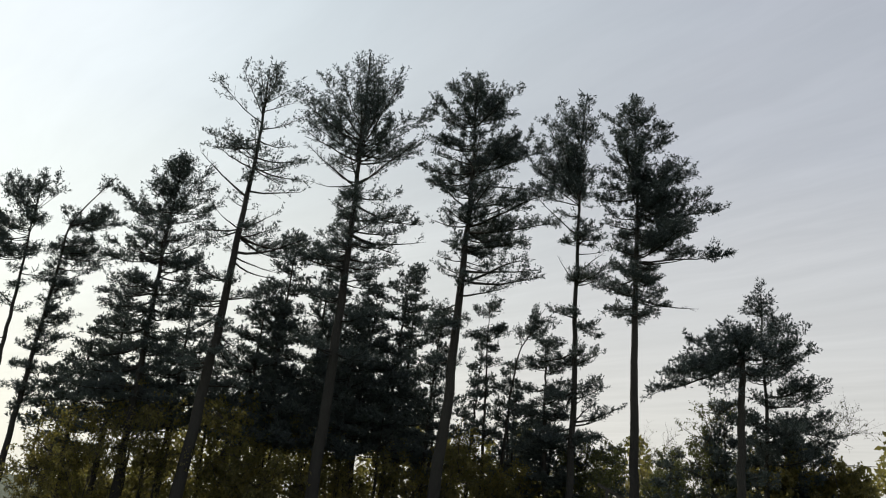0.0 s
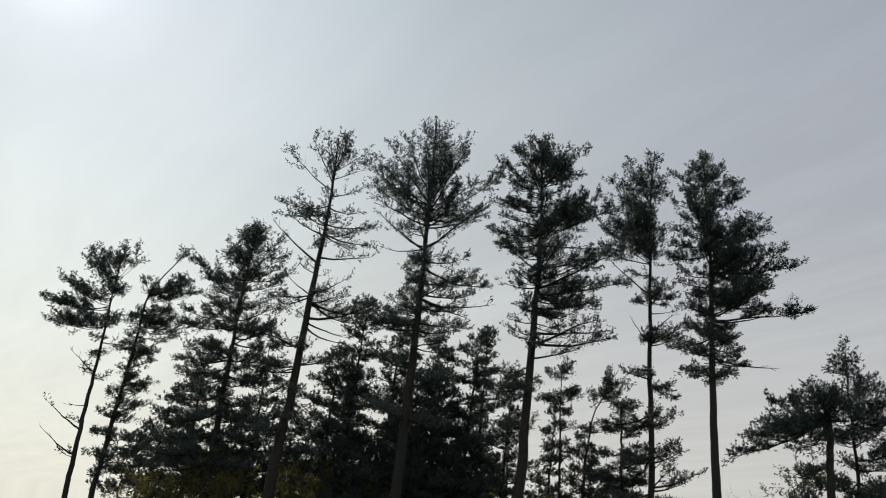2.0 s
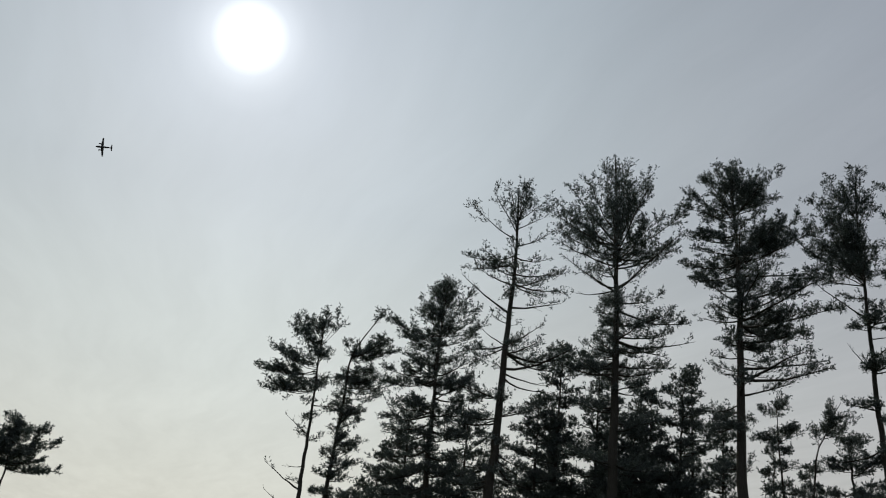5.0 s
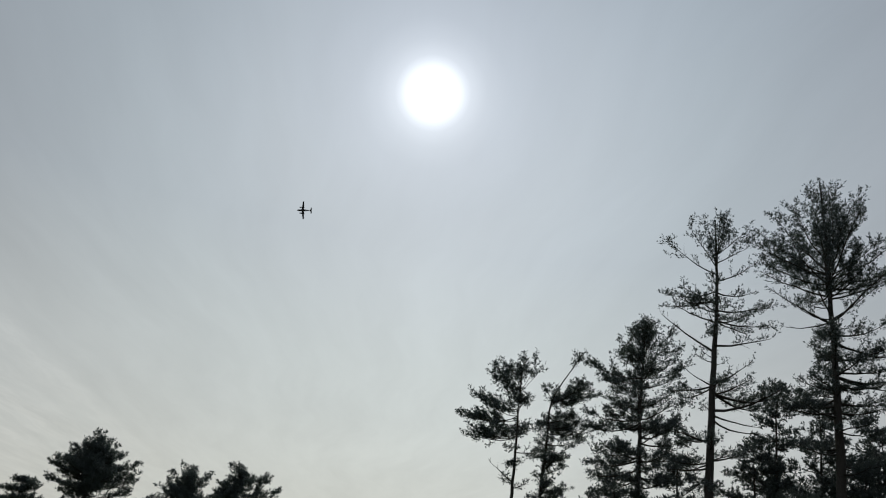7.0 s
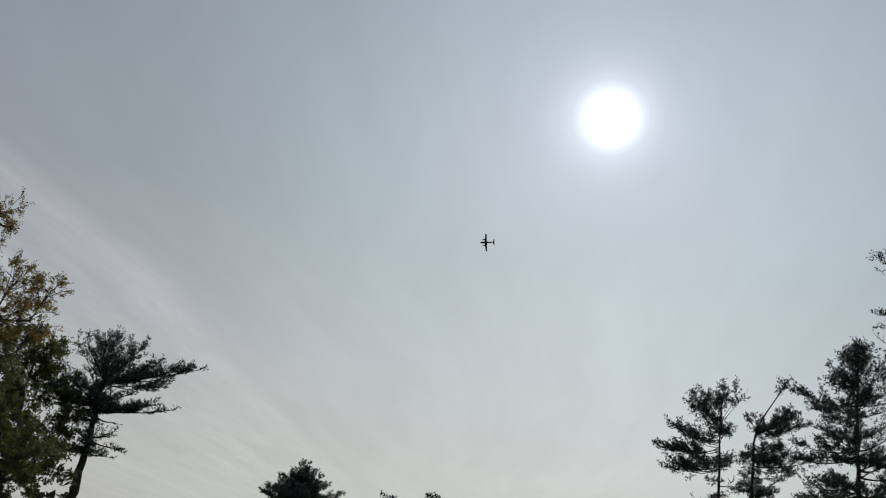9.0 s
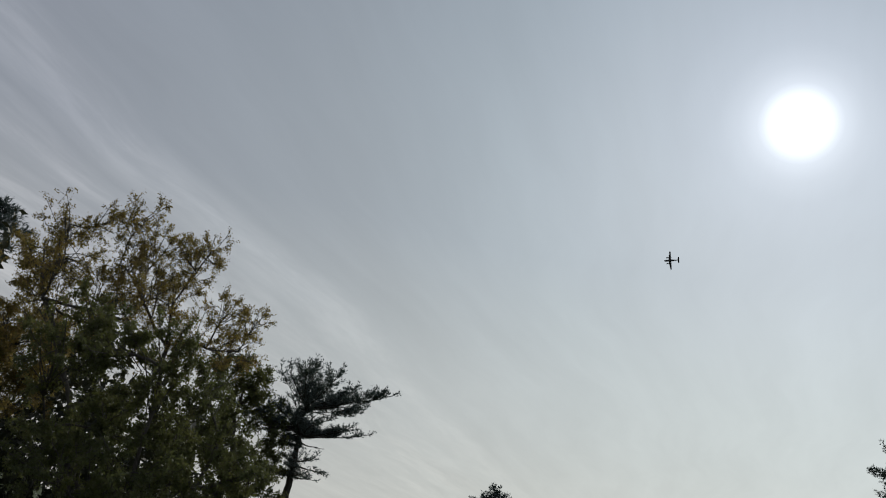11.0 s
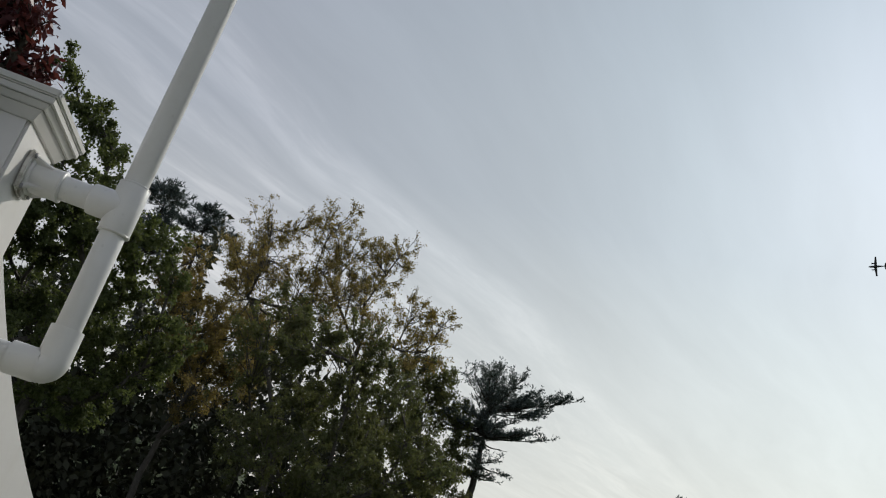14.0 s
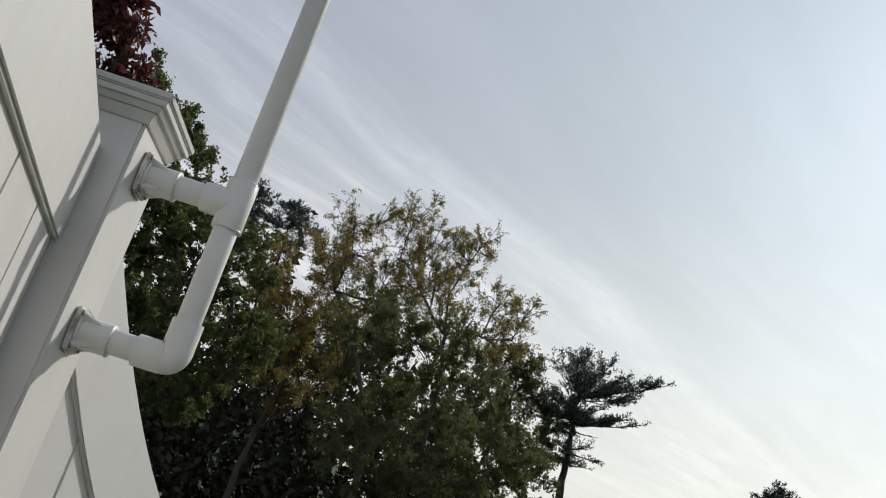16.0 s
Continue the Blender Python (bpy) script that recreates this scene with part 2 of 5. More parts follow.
def tube(points, radii, sides):
    """One smooth tapered tube along a line of points, closed at its top."""
    p = np.asarray(points, float)
    d = unit(np.gradient(p, axis=0))
    a = unit(np.cross(d, [0.2, 1.0, 0.1]))
    b = np.cross(d, a)
    th = np.arange(sides) * 2 * np.pi / sides
    v = p[:, None] + (a[:, None] * np.cos(th)[None, :, None] + b[:, None] * np.sin(th)[None, :, None]) * np.asarray(radii)[:, None, None]
    i = np.arange(sides)
    f = np.stack([i, (i + 1) % sides, (i + 1) % sides + sides, i + sides], 1)
    n = len(p)
    f = (f[None] + (np.arange(n - 1) * sides)[:, None, None]).reshape(-1, 4)
    return v.reshape(-1, 3), f


def joined(pieces):
    vs, fs, n = [], [], 0
    for v, f in pieces:
        vs.append(v)
        fs.append(f + n)
        n += len(v)
    return np.concatenate(vs), np.concatenate(fs)


def tufts(rng, at, way, blades, length, width):
    """Bundles of needles: thin blades that fan out from each point about its direction."""
    n = len(at)
    at, way = np.repeat(at, blades, 0), np.repeat(way, blades, 0)
    d = unit(way + rng.normal(0, 0.42, (n * blades, 3)))
    size = length * rng.uniform(0.6, 1.15, (n * blades, 1))
    side = unit(np.cross(d, rng.normal(0, 1, (n * blades, 3)))) * width
    foot = at + d * size * 0.05
    v = np.stack([foot - side * 0.7, foot + side * 0.7, at + d * size], 1)
    return v.reshape(-1, 3), np.arange(n * blades * 3).reshape(-1, 3)


def leaves(rng, at, size, hang=0.35, slim=0.55):
    """Small pointed leaves, each a folded kite of two triangles."""
    n = len(at)
    d = rng.normal(0, 1, (n, 3))
    d[:, 2] -= hang * 2
    d = unit(d)
    s = unit(np.cross(d, rng.normal(0, 1, (n, 3))))
    up = np.cross(d, s)
    L = size * rng.uniform(0.6, 1.25, (n, 1))
    mid = at + d * L * 0.45 + up * L * 0.06
    v = np.stack([at, mid + s * L * slim * 0.5, at + d * L, mid - s * L * slim * 0.5], 1)
    return v.reshape(-1, 3), np.arange(n * 4).reshape(-1, 4)


# ---- ground ----
def ground():
    rng = np.random.default_rng(3)
    rings = np.concatenate([np.linspace(0, 12, 13), np.geomspace(14, 3000, 56)])
    th = np.linspace(0, 2 * np.pi, 121)[:-1]
    x, y = rings[:, None] * np.cos(th), rings[:, None] * np.sin(th)
    z = 0.12 * np.sin(x * 0.11) * np.cos(y * 0.13) + rng.normal(0, 0.015, x.shape)
    z = z * np.clip((rings[:, None] - 3) / 10, 0, 1) * np.clip(200 / np.maximum(rings[:, None], 1), 0, 1)
    # an added bank under the wood behind the fence; it blocks sky between the leaves
    az = (np.degrees(np.arctan2(-x, y)) + 360) % 360
    side = np.clip((az - 72) / 8, 0, 1) * np.clip((128 - az) / 10, 0, 1)
    z = z + side * 4.6 * np.clip((rings[:, None] - 31) / 9, 0, 1) * np.clip((400 - rings[:, None]) / 300, 0, 1)
    n = len(th)
    i, j = np.meshgrid(np.arange(len(rings) - 1), np.arange(n), indexing="ij")
    f = np.stack([i * n + j, i * n + (j + 1) % n, (i + 1) * n + (j + 1) % n, (i + 1) * n + j], -1).reshape(-1, 4)
    me = mesh_of("ground", np.stack([x, y, z], -1).reshape(-1, 3), f[:, ::-1], LAWN, True)
    tagged(new("ground", me), "grass ground of a yard that runs to the woods", "ground", kind="structure")


ground()


# ---- trees ----
def stuff(ob):
    return tagged(ob, kind="stuff")


def pine(place, az, radius, stem, limbs=(), label="", seed=0, fill=1.0, group="tall pines", needle=0.135, dense=1.0, blades=4, wide=0.0215, taper=0.9, leaders=(), one_side=(), other_side=(), pad=1.0, loose=1.0):
    """A white pine. stem: (sideways, height) of the trunk's line; limbs: (height, reach sideways, rise, how full of needles)."""
    rng = np.random.default_rng(seed)
    tree = new("pine_tree")
    tree.matrix_world = pose(place[0], place[1], -0.05, 0, 0, az)
    tagged(tree, label, "tree", group)
    sx, sz = np.array(stem).T
    top = sz[-1]
    zz = np.linspace(0, top, 30)
    core = np.stack([np.interp(zz, sz, sx), 0.12 * np.sin(zz * 0.25 + seed), zz], 1)
    core[1:-1, :2] += rng.normal(0, 0.02, (28, 2))
    thick = radius * (1 - taper * (zz / top) ** 1.1) * (1 + 0.3 * np.exp(-zz / 0.7))
    part("trunk", mesh_of("trunk", *tube(core, thick, 12), PINE_BARK, True), PINE_BARK, tree)
    jobs = []
    for h, reach, rise, full in (*limbs, *leaders, *one_side, *other_side):
        jobs.append((h, reach, rng.uniform(-0.25, 0.25) * abs(reach), rise, full))
        if full < 0.2:
            continue
        # the limbs of the same tier that point towards and away
        climb = 0.2 if rise > 1.2 * abs(reach) else 1.0
        for _ in range(int(fill * 2.35 * full * climb + rng.uniform(0, 1))):
            back = rng.choice([-1, 1]) * (abs(reach) + 0.15 * abs(rise)) * rng.uniform(0.45, 0.95)
            jobs.append((h + rng.normal(0, 0.008 * top), rng.uniform(-0.2, 0.8) * reach, back, rise * rng.uniform(0.6, 1.0), full))
    twigs, at, way = [], [], []
    up = np.array([0, 0, 1.0])
    s = np.linspace(0, 1, 7)[:, None]
    for h, rx, ry, rise, full in jobs:
        h = min(h, top * 0.985)
        root = np.array([np.interp(h, zz, core[:, 0]), np.interp(h, zz, core[:, 1]), h])
        end = np.array([rx, ry, rise])
        L = np.linalg.norm(end)
        if full > 0.3:
            end = end * max(0.5, 1 - 1.7 * pad * needle / L)
        steep = max(rise, 0) / L
        sag = up * (-0.075 * L * np.sin(np.pi * s ** 0.8) * (1 - 0.6 * steep)) * rng.uniform(0.4, 1.3)
        kink = np.cumsum(rng.normal(0, 0.034 * L, (7, 3)), 0) * s * (1.15 - s)
        line = root + end * s + sag + kink
        rr = min(0.012 + 0.0165 * L, np.interp(h, zz, thick) * 0.5) * (1 - 0.84 * s[:, 0])
        part("limb", mesh_of("limb", *tube(line, rr, 4), PINE_BARK, True), PINE_BARK, tree)
        along = unit(end)
        flat = unit(np.cross(along, up + 0.01))
        above = np.cross(flat, along)
        leafy = full > 0.3
        count = max(5, int(L / (0.12 if leafy else 0.4)))
        u = rng.uniform(0.15 if leafy else 0.5, 1.0, count) ** 0.72
        u[0] = 1.0
        foot = np.stack([np.interp(u, s[:, 0], line[:, k]) for k in range(3)], 1)
        sidew = np.where(np.arange(count) % 2, 1.0, -1.0) * rng.uniform(0.2, 1.0, count)
        sidew[0] = 0
        rise_of = rng.normal(0.22, 0.27 + 0.5 * steep, (count, 1)) * loose
        tw = unit(along * rng.uniform(0.45, 1.0, (count, 1)) + flat * sidew[:, None] + above * rise_of + up * 0.12 * loose)
        tl = np.minimum(0.30 + 0.34 * L * (1.15 - u), 1.0) * rng.uniform(0.45, 1.15, count) * pad
        bend = foot + tw * (tl * 0.55)[:, None]
        tip = bend + unit(tw + up * 0.45) * (tl * 0.45)[:, None]
        twigs.append(sticks(foot, bend, 0.010, 0.005, 3))
        has = rng.uniform(0, 1, count) < full * 1.15 + 0.02
        m = np.maximum(3, (tl / 0.031 * dense * (0.5 + 0.5 * full) * (1 - 0.35 * steep)).astype(int)) * has
        k = np.repeat(np.arange(count), m)
        w = rng.uniform(0.15, 1.0, (len(k), 1))
        spot = np.where(w < 0.55, foot[k] + (bend[k] - foot[k]) * w / 0.55, bend[k] + (tip[k] - bend[k]) * (w - 0.55) / 0.45)
        # needles sit in tufts at the ends of short side shoots
        shoot = unit(tw[k] * 0.8 + rng.normal(0, 0.6, (len(k), 3)) * [1, 1, 0.7 * loose] + up * 0.35)
        at.append(spot + shoot * rng.uniform(0.02, 0.16, (len(k), 1)) * pad)
        way.append(shoot)
    stuff(part("branchwork", mesh_of("branchwork", *joined(twigs), PINE_BARK), PINE_BARK, tree))
    v, f = tufts(rng, np.concatenate(at), np.concatenate(way), blades, needle, wide)
    stuff(part("crown", mesh_of("crown", v, f, NEEDLES), NEEDLES, tree, "dark green needles in flat ragged tiers"))
    return tree


def whorls(seed, top, low, wide, full=1.0, step=0.75):
    """Limbs for a small pine whose shape is only a ragged cone."""
    rng = np.random.default_rng(seed)
    out, h, side = [], top - 0.3, 1
    while h > low:
        t = (top - h) / (top - low)
        reach = wide * (0.22 + 0.78 * t ** 0.7) * rng.uniform(0.6, 1.15)
        out.append((h, side * reach, reach * rng.uniform(0.0, 0.5) * (1 - t), full))
        side = -side
        h -= step * rng.uniform(0.35, 0.75)
    return out


def broadleaf(place, az, lobes, label, seed, material, leaf_size, count, trunk_r=0.14, bark_mat=None, name="broadleaf_tree", category="tree", group="", twig=0.004, base=0.0, slim=0.55, hang=0.35, deep=1.0, rough=0.12, hollow=0.3):
    """A leafy tree: a forked trunk whose boughs reach into lobes (sideways, height, radius) of a ragged crown."""
    rng = np.random.default_rng(seed)
    bark_mat = bark_mat or GREY_BARK
    tree = new(name)
    tree.matrix_world = pose(place[0], place[1], -0.05, 0, 0, az)
    tagged(tree, label, category, group)
    lob = np.array(lobes)
    fork = np.array([base * 0.6 + lob[:, 0].mean() * 0.4, 0, max(0.3, min(lob[:, 1].min() * 0.8, lob[:, 1].max() * 0.35))])
    zz = np.linspace(0, 1, 7)[:, None]
    stem = np.array([base, 0, 0]) * (1 - zz) + fork * zz + rng.normal(0, trunk_r * 0.25, (7, 3)) * [1, 1, 0] * zz
    part("trunk", mesh_of("trunk", *tube(stem, trunk_r * (1.15 - 0.45 * zz[:, 0]), 10), bark_mat, True), bark_mat, tree)
    # boughs: each lobe hangs on the nearest one below it
    n = len(lob)
    nodes, parent, path = [fork], [-1], [0.0]
    order = np.argsort(lob[:, 1])
    for i in order:
        c = np.array([lob[i, 0], rng.uniform(-1, 1) * lob[i, 2] * 1.6 * deep, lob[i, 1]])
        cost = [np.linalg.norm(c - q) + 0.35 * path[k] + max(0.0, q[2] - c[2] + 0.2 * lob[i, 2]) * 2 for k, q in enumerate(nodes)]
        k = int(np.argmin(cost))
        nodes.append(c)
        parent.append(k)
        path.append(path[k] + np.linalg.norm(c - nodes[k]))
    load = np.ones(n + 1)
    for k in range(n, 0, -1):
        load[parent[k]] += load[k]
    girth = np.maximum(twig * 2.0, trunk_r * 0.62 * np.sqrt(load / load[0]))
    twigs, tips = [], []
    share = lob[:, 2] ** 2 / (lob[:, 2] ** 2).sum()
    for k in range(1, n + 1):
        i = order[k - 1]
        r = lob[i, 2]
        a, c = nodes[parent[k]], nodes[k]
        s = np.linspace(0, 1, 8)[:, None]
        far = np.linalg.norm(c - a)
        bough = a + (c - a) * s + np.cumsum(rng.normal(0, 0.045 * far, (8, 3)), 0) * s * (1.1 - s) + np.array([0, 0, 0.10 * far]) * np.sin(np.pi * s) * rng.uniform(-0.6, 0.8)
        rr = np.linspace(girth[parent[k]] * 0.8 if parent[k] else girth[k] * 1.3, girth[k], 8)
        part("bough", mesh_of("bough", *tube(bough, rr, 6), bark_mat, True), bark_mat, tree)
        n2 = max(5, int(10 + 12 * r))
        e = unit(rng.normal(0, 1, (n2, 3))) * r * rng.uniform(hollow, 1.0 + rough, (n2, 1)) * [1, 1 + 0.6 * deep, 1]
        e[:, 2] += 0.10 * r
        o = bough[rng.integers(3, 8, n2)]
        end = c + e
        mid = o + (end - o) * 0.5 + rng.normal(0, 0.10 * r, (n2, 3))
        twigs.append(sticks(o, mid, np.maximum(twig * 1.6, girth[k] * 0.45), twig * 1.4, 3))
        twigs.append(sticks(mid, end, twig * 1.4, twig * 0.8, 3))
        n3 = n2 * 7
        q = rng.integers(0, n2, n3)
        u = rng.uniform(hollow - 0.3, 1, (n3, 1))
        o3 = mid[q] + (end[q] - mid[q]) * u
        e3 = o3 + unit(rng.normal(0, 1, (n3, 3)) + unit(end[q] - c) * 0.9 + [0, 0, 0.3]) * r * rng.uniform(0.15, 0.45, (n3, 1))
        twigs.append(sticks(o3, e3, twig * 0.8, twig * 0.4, 3))
        n4 = int(count * share[i])
        q = rng.integers(0, n3, n4)
        tips.append(o3[q] + (e3[q] - o3[q]) * rng.uniform(0.1, 1.05, (n4, 1)) ** 0.7 + rng.normal(0, leaf_size * 0.5, (n4, 3)))
    stuff(part("branchwork", mesh_of("branchwork", *joined(twigs), bark_mat), bark_mat, tree))
    v, f = leaves(rng, np.concatenate(tips), leaf_size, hang, slim)
    stuff(part("crown", mesh_of("crown", v, f, material), material, tree))
    return tree


# where each pine stands, how it faces, its trunk, its line and its limbs
pine((-18.58, 38.78), 25.6, 0.146, [(0.00, 0.00), (-0.02, 7.41), (-0.03, 10.08), (-0.06, 12.59), (-0.10, 14.04), (-0.00, 14.79)],
     leaders=[(13.6, 0.1, 1.5, 1), (13.1, 0.7, 2.0, 0.9), (13.1, 1.1, 1.5, 0.15)],
     one_side=[(13.3, -1.1, 1.3, 1), (13.2, -1.7, 0.9, 1), (12.8, -1.4, 0.9, 1), (12.2, -2.4, 0.7, 1), (12.1, -2.0, 0.4, 1), (11.8, -3.1, 0.0, 1), (11.7, -2.6, -0.2, 0.9), (11.0, -1.9, -0.3, 0.6), (10.9, -2.7, -0.3, 0.8), (10.5, -0.5, -0.4, 0.5), (9.9, -0.2, -0.5, 0.8), (8.7, -1.2, 0.8, 0.05), (8.7, -0.6, -0.1, 0.7), (7.2, -0.8, -0.1, 0.05), (6.1, -1.8, 1.1, 0.03), (6.4, -0.5, 0.1, 0.6), (5.0, -1.7, 1.0, 0.03), (4.9, -0.7, 0.2, 0.6)],
     other_side=[(11.4, 1.1, -0.1, 0.6), (8.4, 0.7, 0.3, 0.4), (10.1, 1.3, 0.1, 0.5)],
     label="slender pine with a one-sided flat-topped crown of dark needles", seed=11, group="tall pines", dense=1.3, fill=1.2)
pine((-18.13, 40.09), 23.9, 0.155, [(0.00, 0.00), (0.31, 7.70), (0.48, 11.00), (0.47, 12.72), (0.82, 13.64), (1.96, 15.72)],
     leaders=[(14.7, 0.6, 0.8, 0.6)],
     one_side=[(12.2, -0.5, -0.7, 0.7), (10.5, -0.9, -0.5, 0.7), (9.1, -0.5, 0.2, 0.8), (7.9, -0.7, 0.2, 1), (7.0, -0.8, 0.1, 1), (6.2, -0.8, 0.0, 1), (5.2, -0.8, 0.1, 1), (4.5, -0.3, -0.1, 1)],
     other_side=[(15.2, 0.6, 0.4, 0.5), (13.0, 1.7, 0.9, 1), (13.1, 2.3, 0.6, 0.8), (12.8, 0.5, 0.5, 0.8), (12.4, 1.3, -0.1, 0.8), (11.7, 1.6, 0.3, 1), (11.4, 3.1, 0.7, 0.7), (10.9, 1.5, 0.3, 0.8), (10.3, 1.8, 0.9, 0.15), (10.0, 1.2, 0.3, 1), (9.4, 1.1, 0.6, 1), (8.6, 1.4, 0.2, 1), (8.3, 1.1, 0.2, 1), (7.5, 1.3, 0.3, 1), (6.8, 1.0, 0.2, 1), (6.0, 1.0, 0.2, 1), (5.0, 1.0, 0.2, 1)],
     label="thin pine whose bare top bends over sideways", seed=12, group="tall pines", dense=1.5, fill=1.4)
pine((-12.94, 39.96), 17.8, 0.206, [(0.00, 0.00), (0.01, 7.87), (0.02, 10.44), (0.02, 13.16), (0.05, 15.43), (0.17, 17.06)],
     leaders=[(15.7, -0.3, 1.1, 1), (15.6, 0.8, 1.2, 1)],
     one_side=[(15.6, -0.8, 0.9, 1), (14.8, -1.2, 1.2, 1), (14.4, -1.6, 0.8, 1), (14.0, -2.8, 0.6, 1), (13.8, -2.2, 0.3, 1), (13.3, -1.9, 0.5, 0.8), (12.5, -1.7, 0.4, 0.8), (12.0, -2.6, 0.2, 1), (11.8, -2.7, -0.2, 0.8), (10.6, -2.4, -0.1, 0.5), (10.1, -2.6, -0.3, 0.9), (9.7, -2.2, -0.5, 0.8), (9.3, -1.6, -0.8, 1), (8.5, -2.0, -0.6, 1), (7.7, -2.5, -0.7, 0.9), (6.7, -2.6, -0.4, 0.9), (5.9, -2.9, -0.4, 1), (5.4, -2.5, -0.6, 1)],
     other_side=[(15.1, 1.6, 1.4, 1), (14.3, 1.8, 1.2, 1), (14.0, 2.3, 1.0, 1), (13.5, 1.9, 0.5, 0.6), (12.6, 1.5, 0.7, 0.8), (12.0, 2.1, 1.0, 1), (11.6, 2.2, 0.5, 1), (10.9, 2.1, 0.3, 1), (10.1, 2.0, 0.3, 1), (9.3, 1.9, -0.2, 1), (8.2, 1.8, 0.0, 1), (7.5, 2.0, 0.0, 1), (6.4, 1.3, 0.1, 1), (5.5, 1.8, -0.1, 1)],
     label="bushy dark pine with upswept tiers of needles", seed=13, group="tall pines", dense=1.2, fill=1.15)
pine((-10.01, 38.73), 14.6, 0.284, [(0.00, 0.00), (0.05, 1.27), (0.23, 4.56), (0.53, 8.31), (0.59, 10.91), (0.72, 13.91), (0.83, 16.47), (0.85, 18.80), (0.78, 21.51)],
     leaders=[(19.0, -1.4, 2.6, 0.5), (19.7, -0.7, 2.2, 0.55), (19.9, 0.2, 1.8, 0.6), (19.6, 0.8, 2.1, 0.6)],
     one_side=[(18.6, -2.7, 1.8, 0.45), (17.8, -2.5, -0.2, 0.6), (17.5, -2.3, -0.7, 0.5), (17.1, -1.7, 0.9, 0.6), (16.7, -1.4, 0.4, 0.9), (16.2, -1.9, 0.7, 0.35), (16.2, -0.3, -0.9, 0.6), (14.8, -2.4, 1.9, 0.05), (14.3, -1.0, 0.4, 0.5), (13.2, -1.3, 0.8, 0.15), (13.2, -1.9, -0.5, 0.8), (10.7, -2.2, 0.4, 1), (9.6, -2.1, -0.3, 1), (7.1, -1.9, -0.3, 1), (9.5, -1.3, -1.4, 1)],
     other_side=[(19.7, 1.7, 1.6, 0.55), (19.2, 1.6, 1.0, 0.5), (18.3, 2.1, 1.2, 0.35), (17.7, 1.9, 0.1, 0.6), (16.8, 2.5, 0.2, 0.6), (16.3, 2.4, -0.4, 0.6), (15.1, 2.5, 0.3, 0.45), (14.2, 0.6, 0.1, 0.4), (13.3, 1.8, 1.3, 0.35), (12.8, 1.8, 0.8, 0.8), (12.9, 3.6, 0.3, 0.7), (12.1, 3.2, 1.2, 0.35), (11.9, 2.0, -0.3, 0.05), (11.7, 2.1, -0.5, 0.05), (9.9, 2.0, 0.6, 0.8), (8.1, 1.5, -1.0, 0.5), (6.1, 1.7, 0.0, 0.7)],
     label="tall leaning pine with a thin sparse airy crown", seed=14, group="tall pines")
pine((-4.57, 39.74), 6.6, 0.292, [(0.00, 0.00), (0.04, 1.84), (0.16, 6.22), (0.18, 9.82), (0.18, 13.35), (0.15, 16.47), (0.11, 18.53), (0.10, 20.34), (-0.07, 23.28)],
     leaders=[(18.6, -0.7, 4.5, 1), (18.9, -0.2, 4.5, 1), (19.2, 0.6, 3.9, 1), (19.4, 0.8, 2.7, 1), (19.7, 1.6, 3.0, 0.8), (19.2, -1.5, 3.1, 0.9), (18.9, 1.2, 2.0, 0.9), (18.7, -2.3, 3.3, 0.8)],
     one_side=[(18.6, -3.0, 2.6, 1), (18.4, -3.6, 2.0, 1), (18.1, -3.2, 1.4, 0.7), (17.5, -3.1, 1.3, 0.35), (16.3, -1.9, -0.1, 0.3), (16.2, -2.7, 1.7, 0.35), (17.0, -1.2, 0.2, 0.6), (15.8, -0.7, -0.3, 1), (15.1, -1.0, 0.1, 1), (14.7, -0.7, -0.3, 0.9), (13.2, -1.5, 0.3, 1), (12.9, -1.6, 0.1, 1), (12.5, -2.7, -0.1, 1), (14.0, -0.9, 0.0, 1), (12.2, -2.6, 0.2, 1), (10.5, -1.9, 0.4, 1), (8.2, -2.3, 0.3, 1)],
     other_side=[(18.3, 3.4, 2.4, 0.8), (18.3, 2.9, 0.8, 0.9), (17.9, 2.8, 0.7, 0.9), (17.4, 2.7, 1.2, 0.6), (16.4, 1.7, 1.3, 0.5), (16.3, 3.1, 2.8, 0.35), (17.7, 1.6, 1.0, 0.8), (15.7, 2.2, 0.4, 0.9), (15.3, 3.3, -0.4, 0.9), (14.5, 2.7, 0.7, 0.7), (14.0, 2.5, 0.2, 0.9), (13.8, 3.3, 0.1, 0.3), (13.5, 2.2, 0.0, 1), (12.6, 2.4, 0.1, 1), (12.2, 2.1, 0.4, 1), (10.0, 2.3, 0.1, 0.8), (8.2, 2.3, -0.2, 0.8), (11.4, 1.6, -0.1, 1)],
     label="tallest pine with a forked ragged crown and thick trunk", seed=15, group="tall pines", dense=1.1)
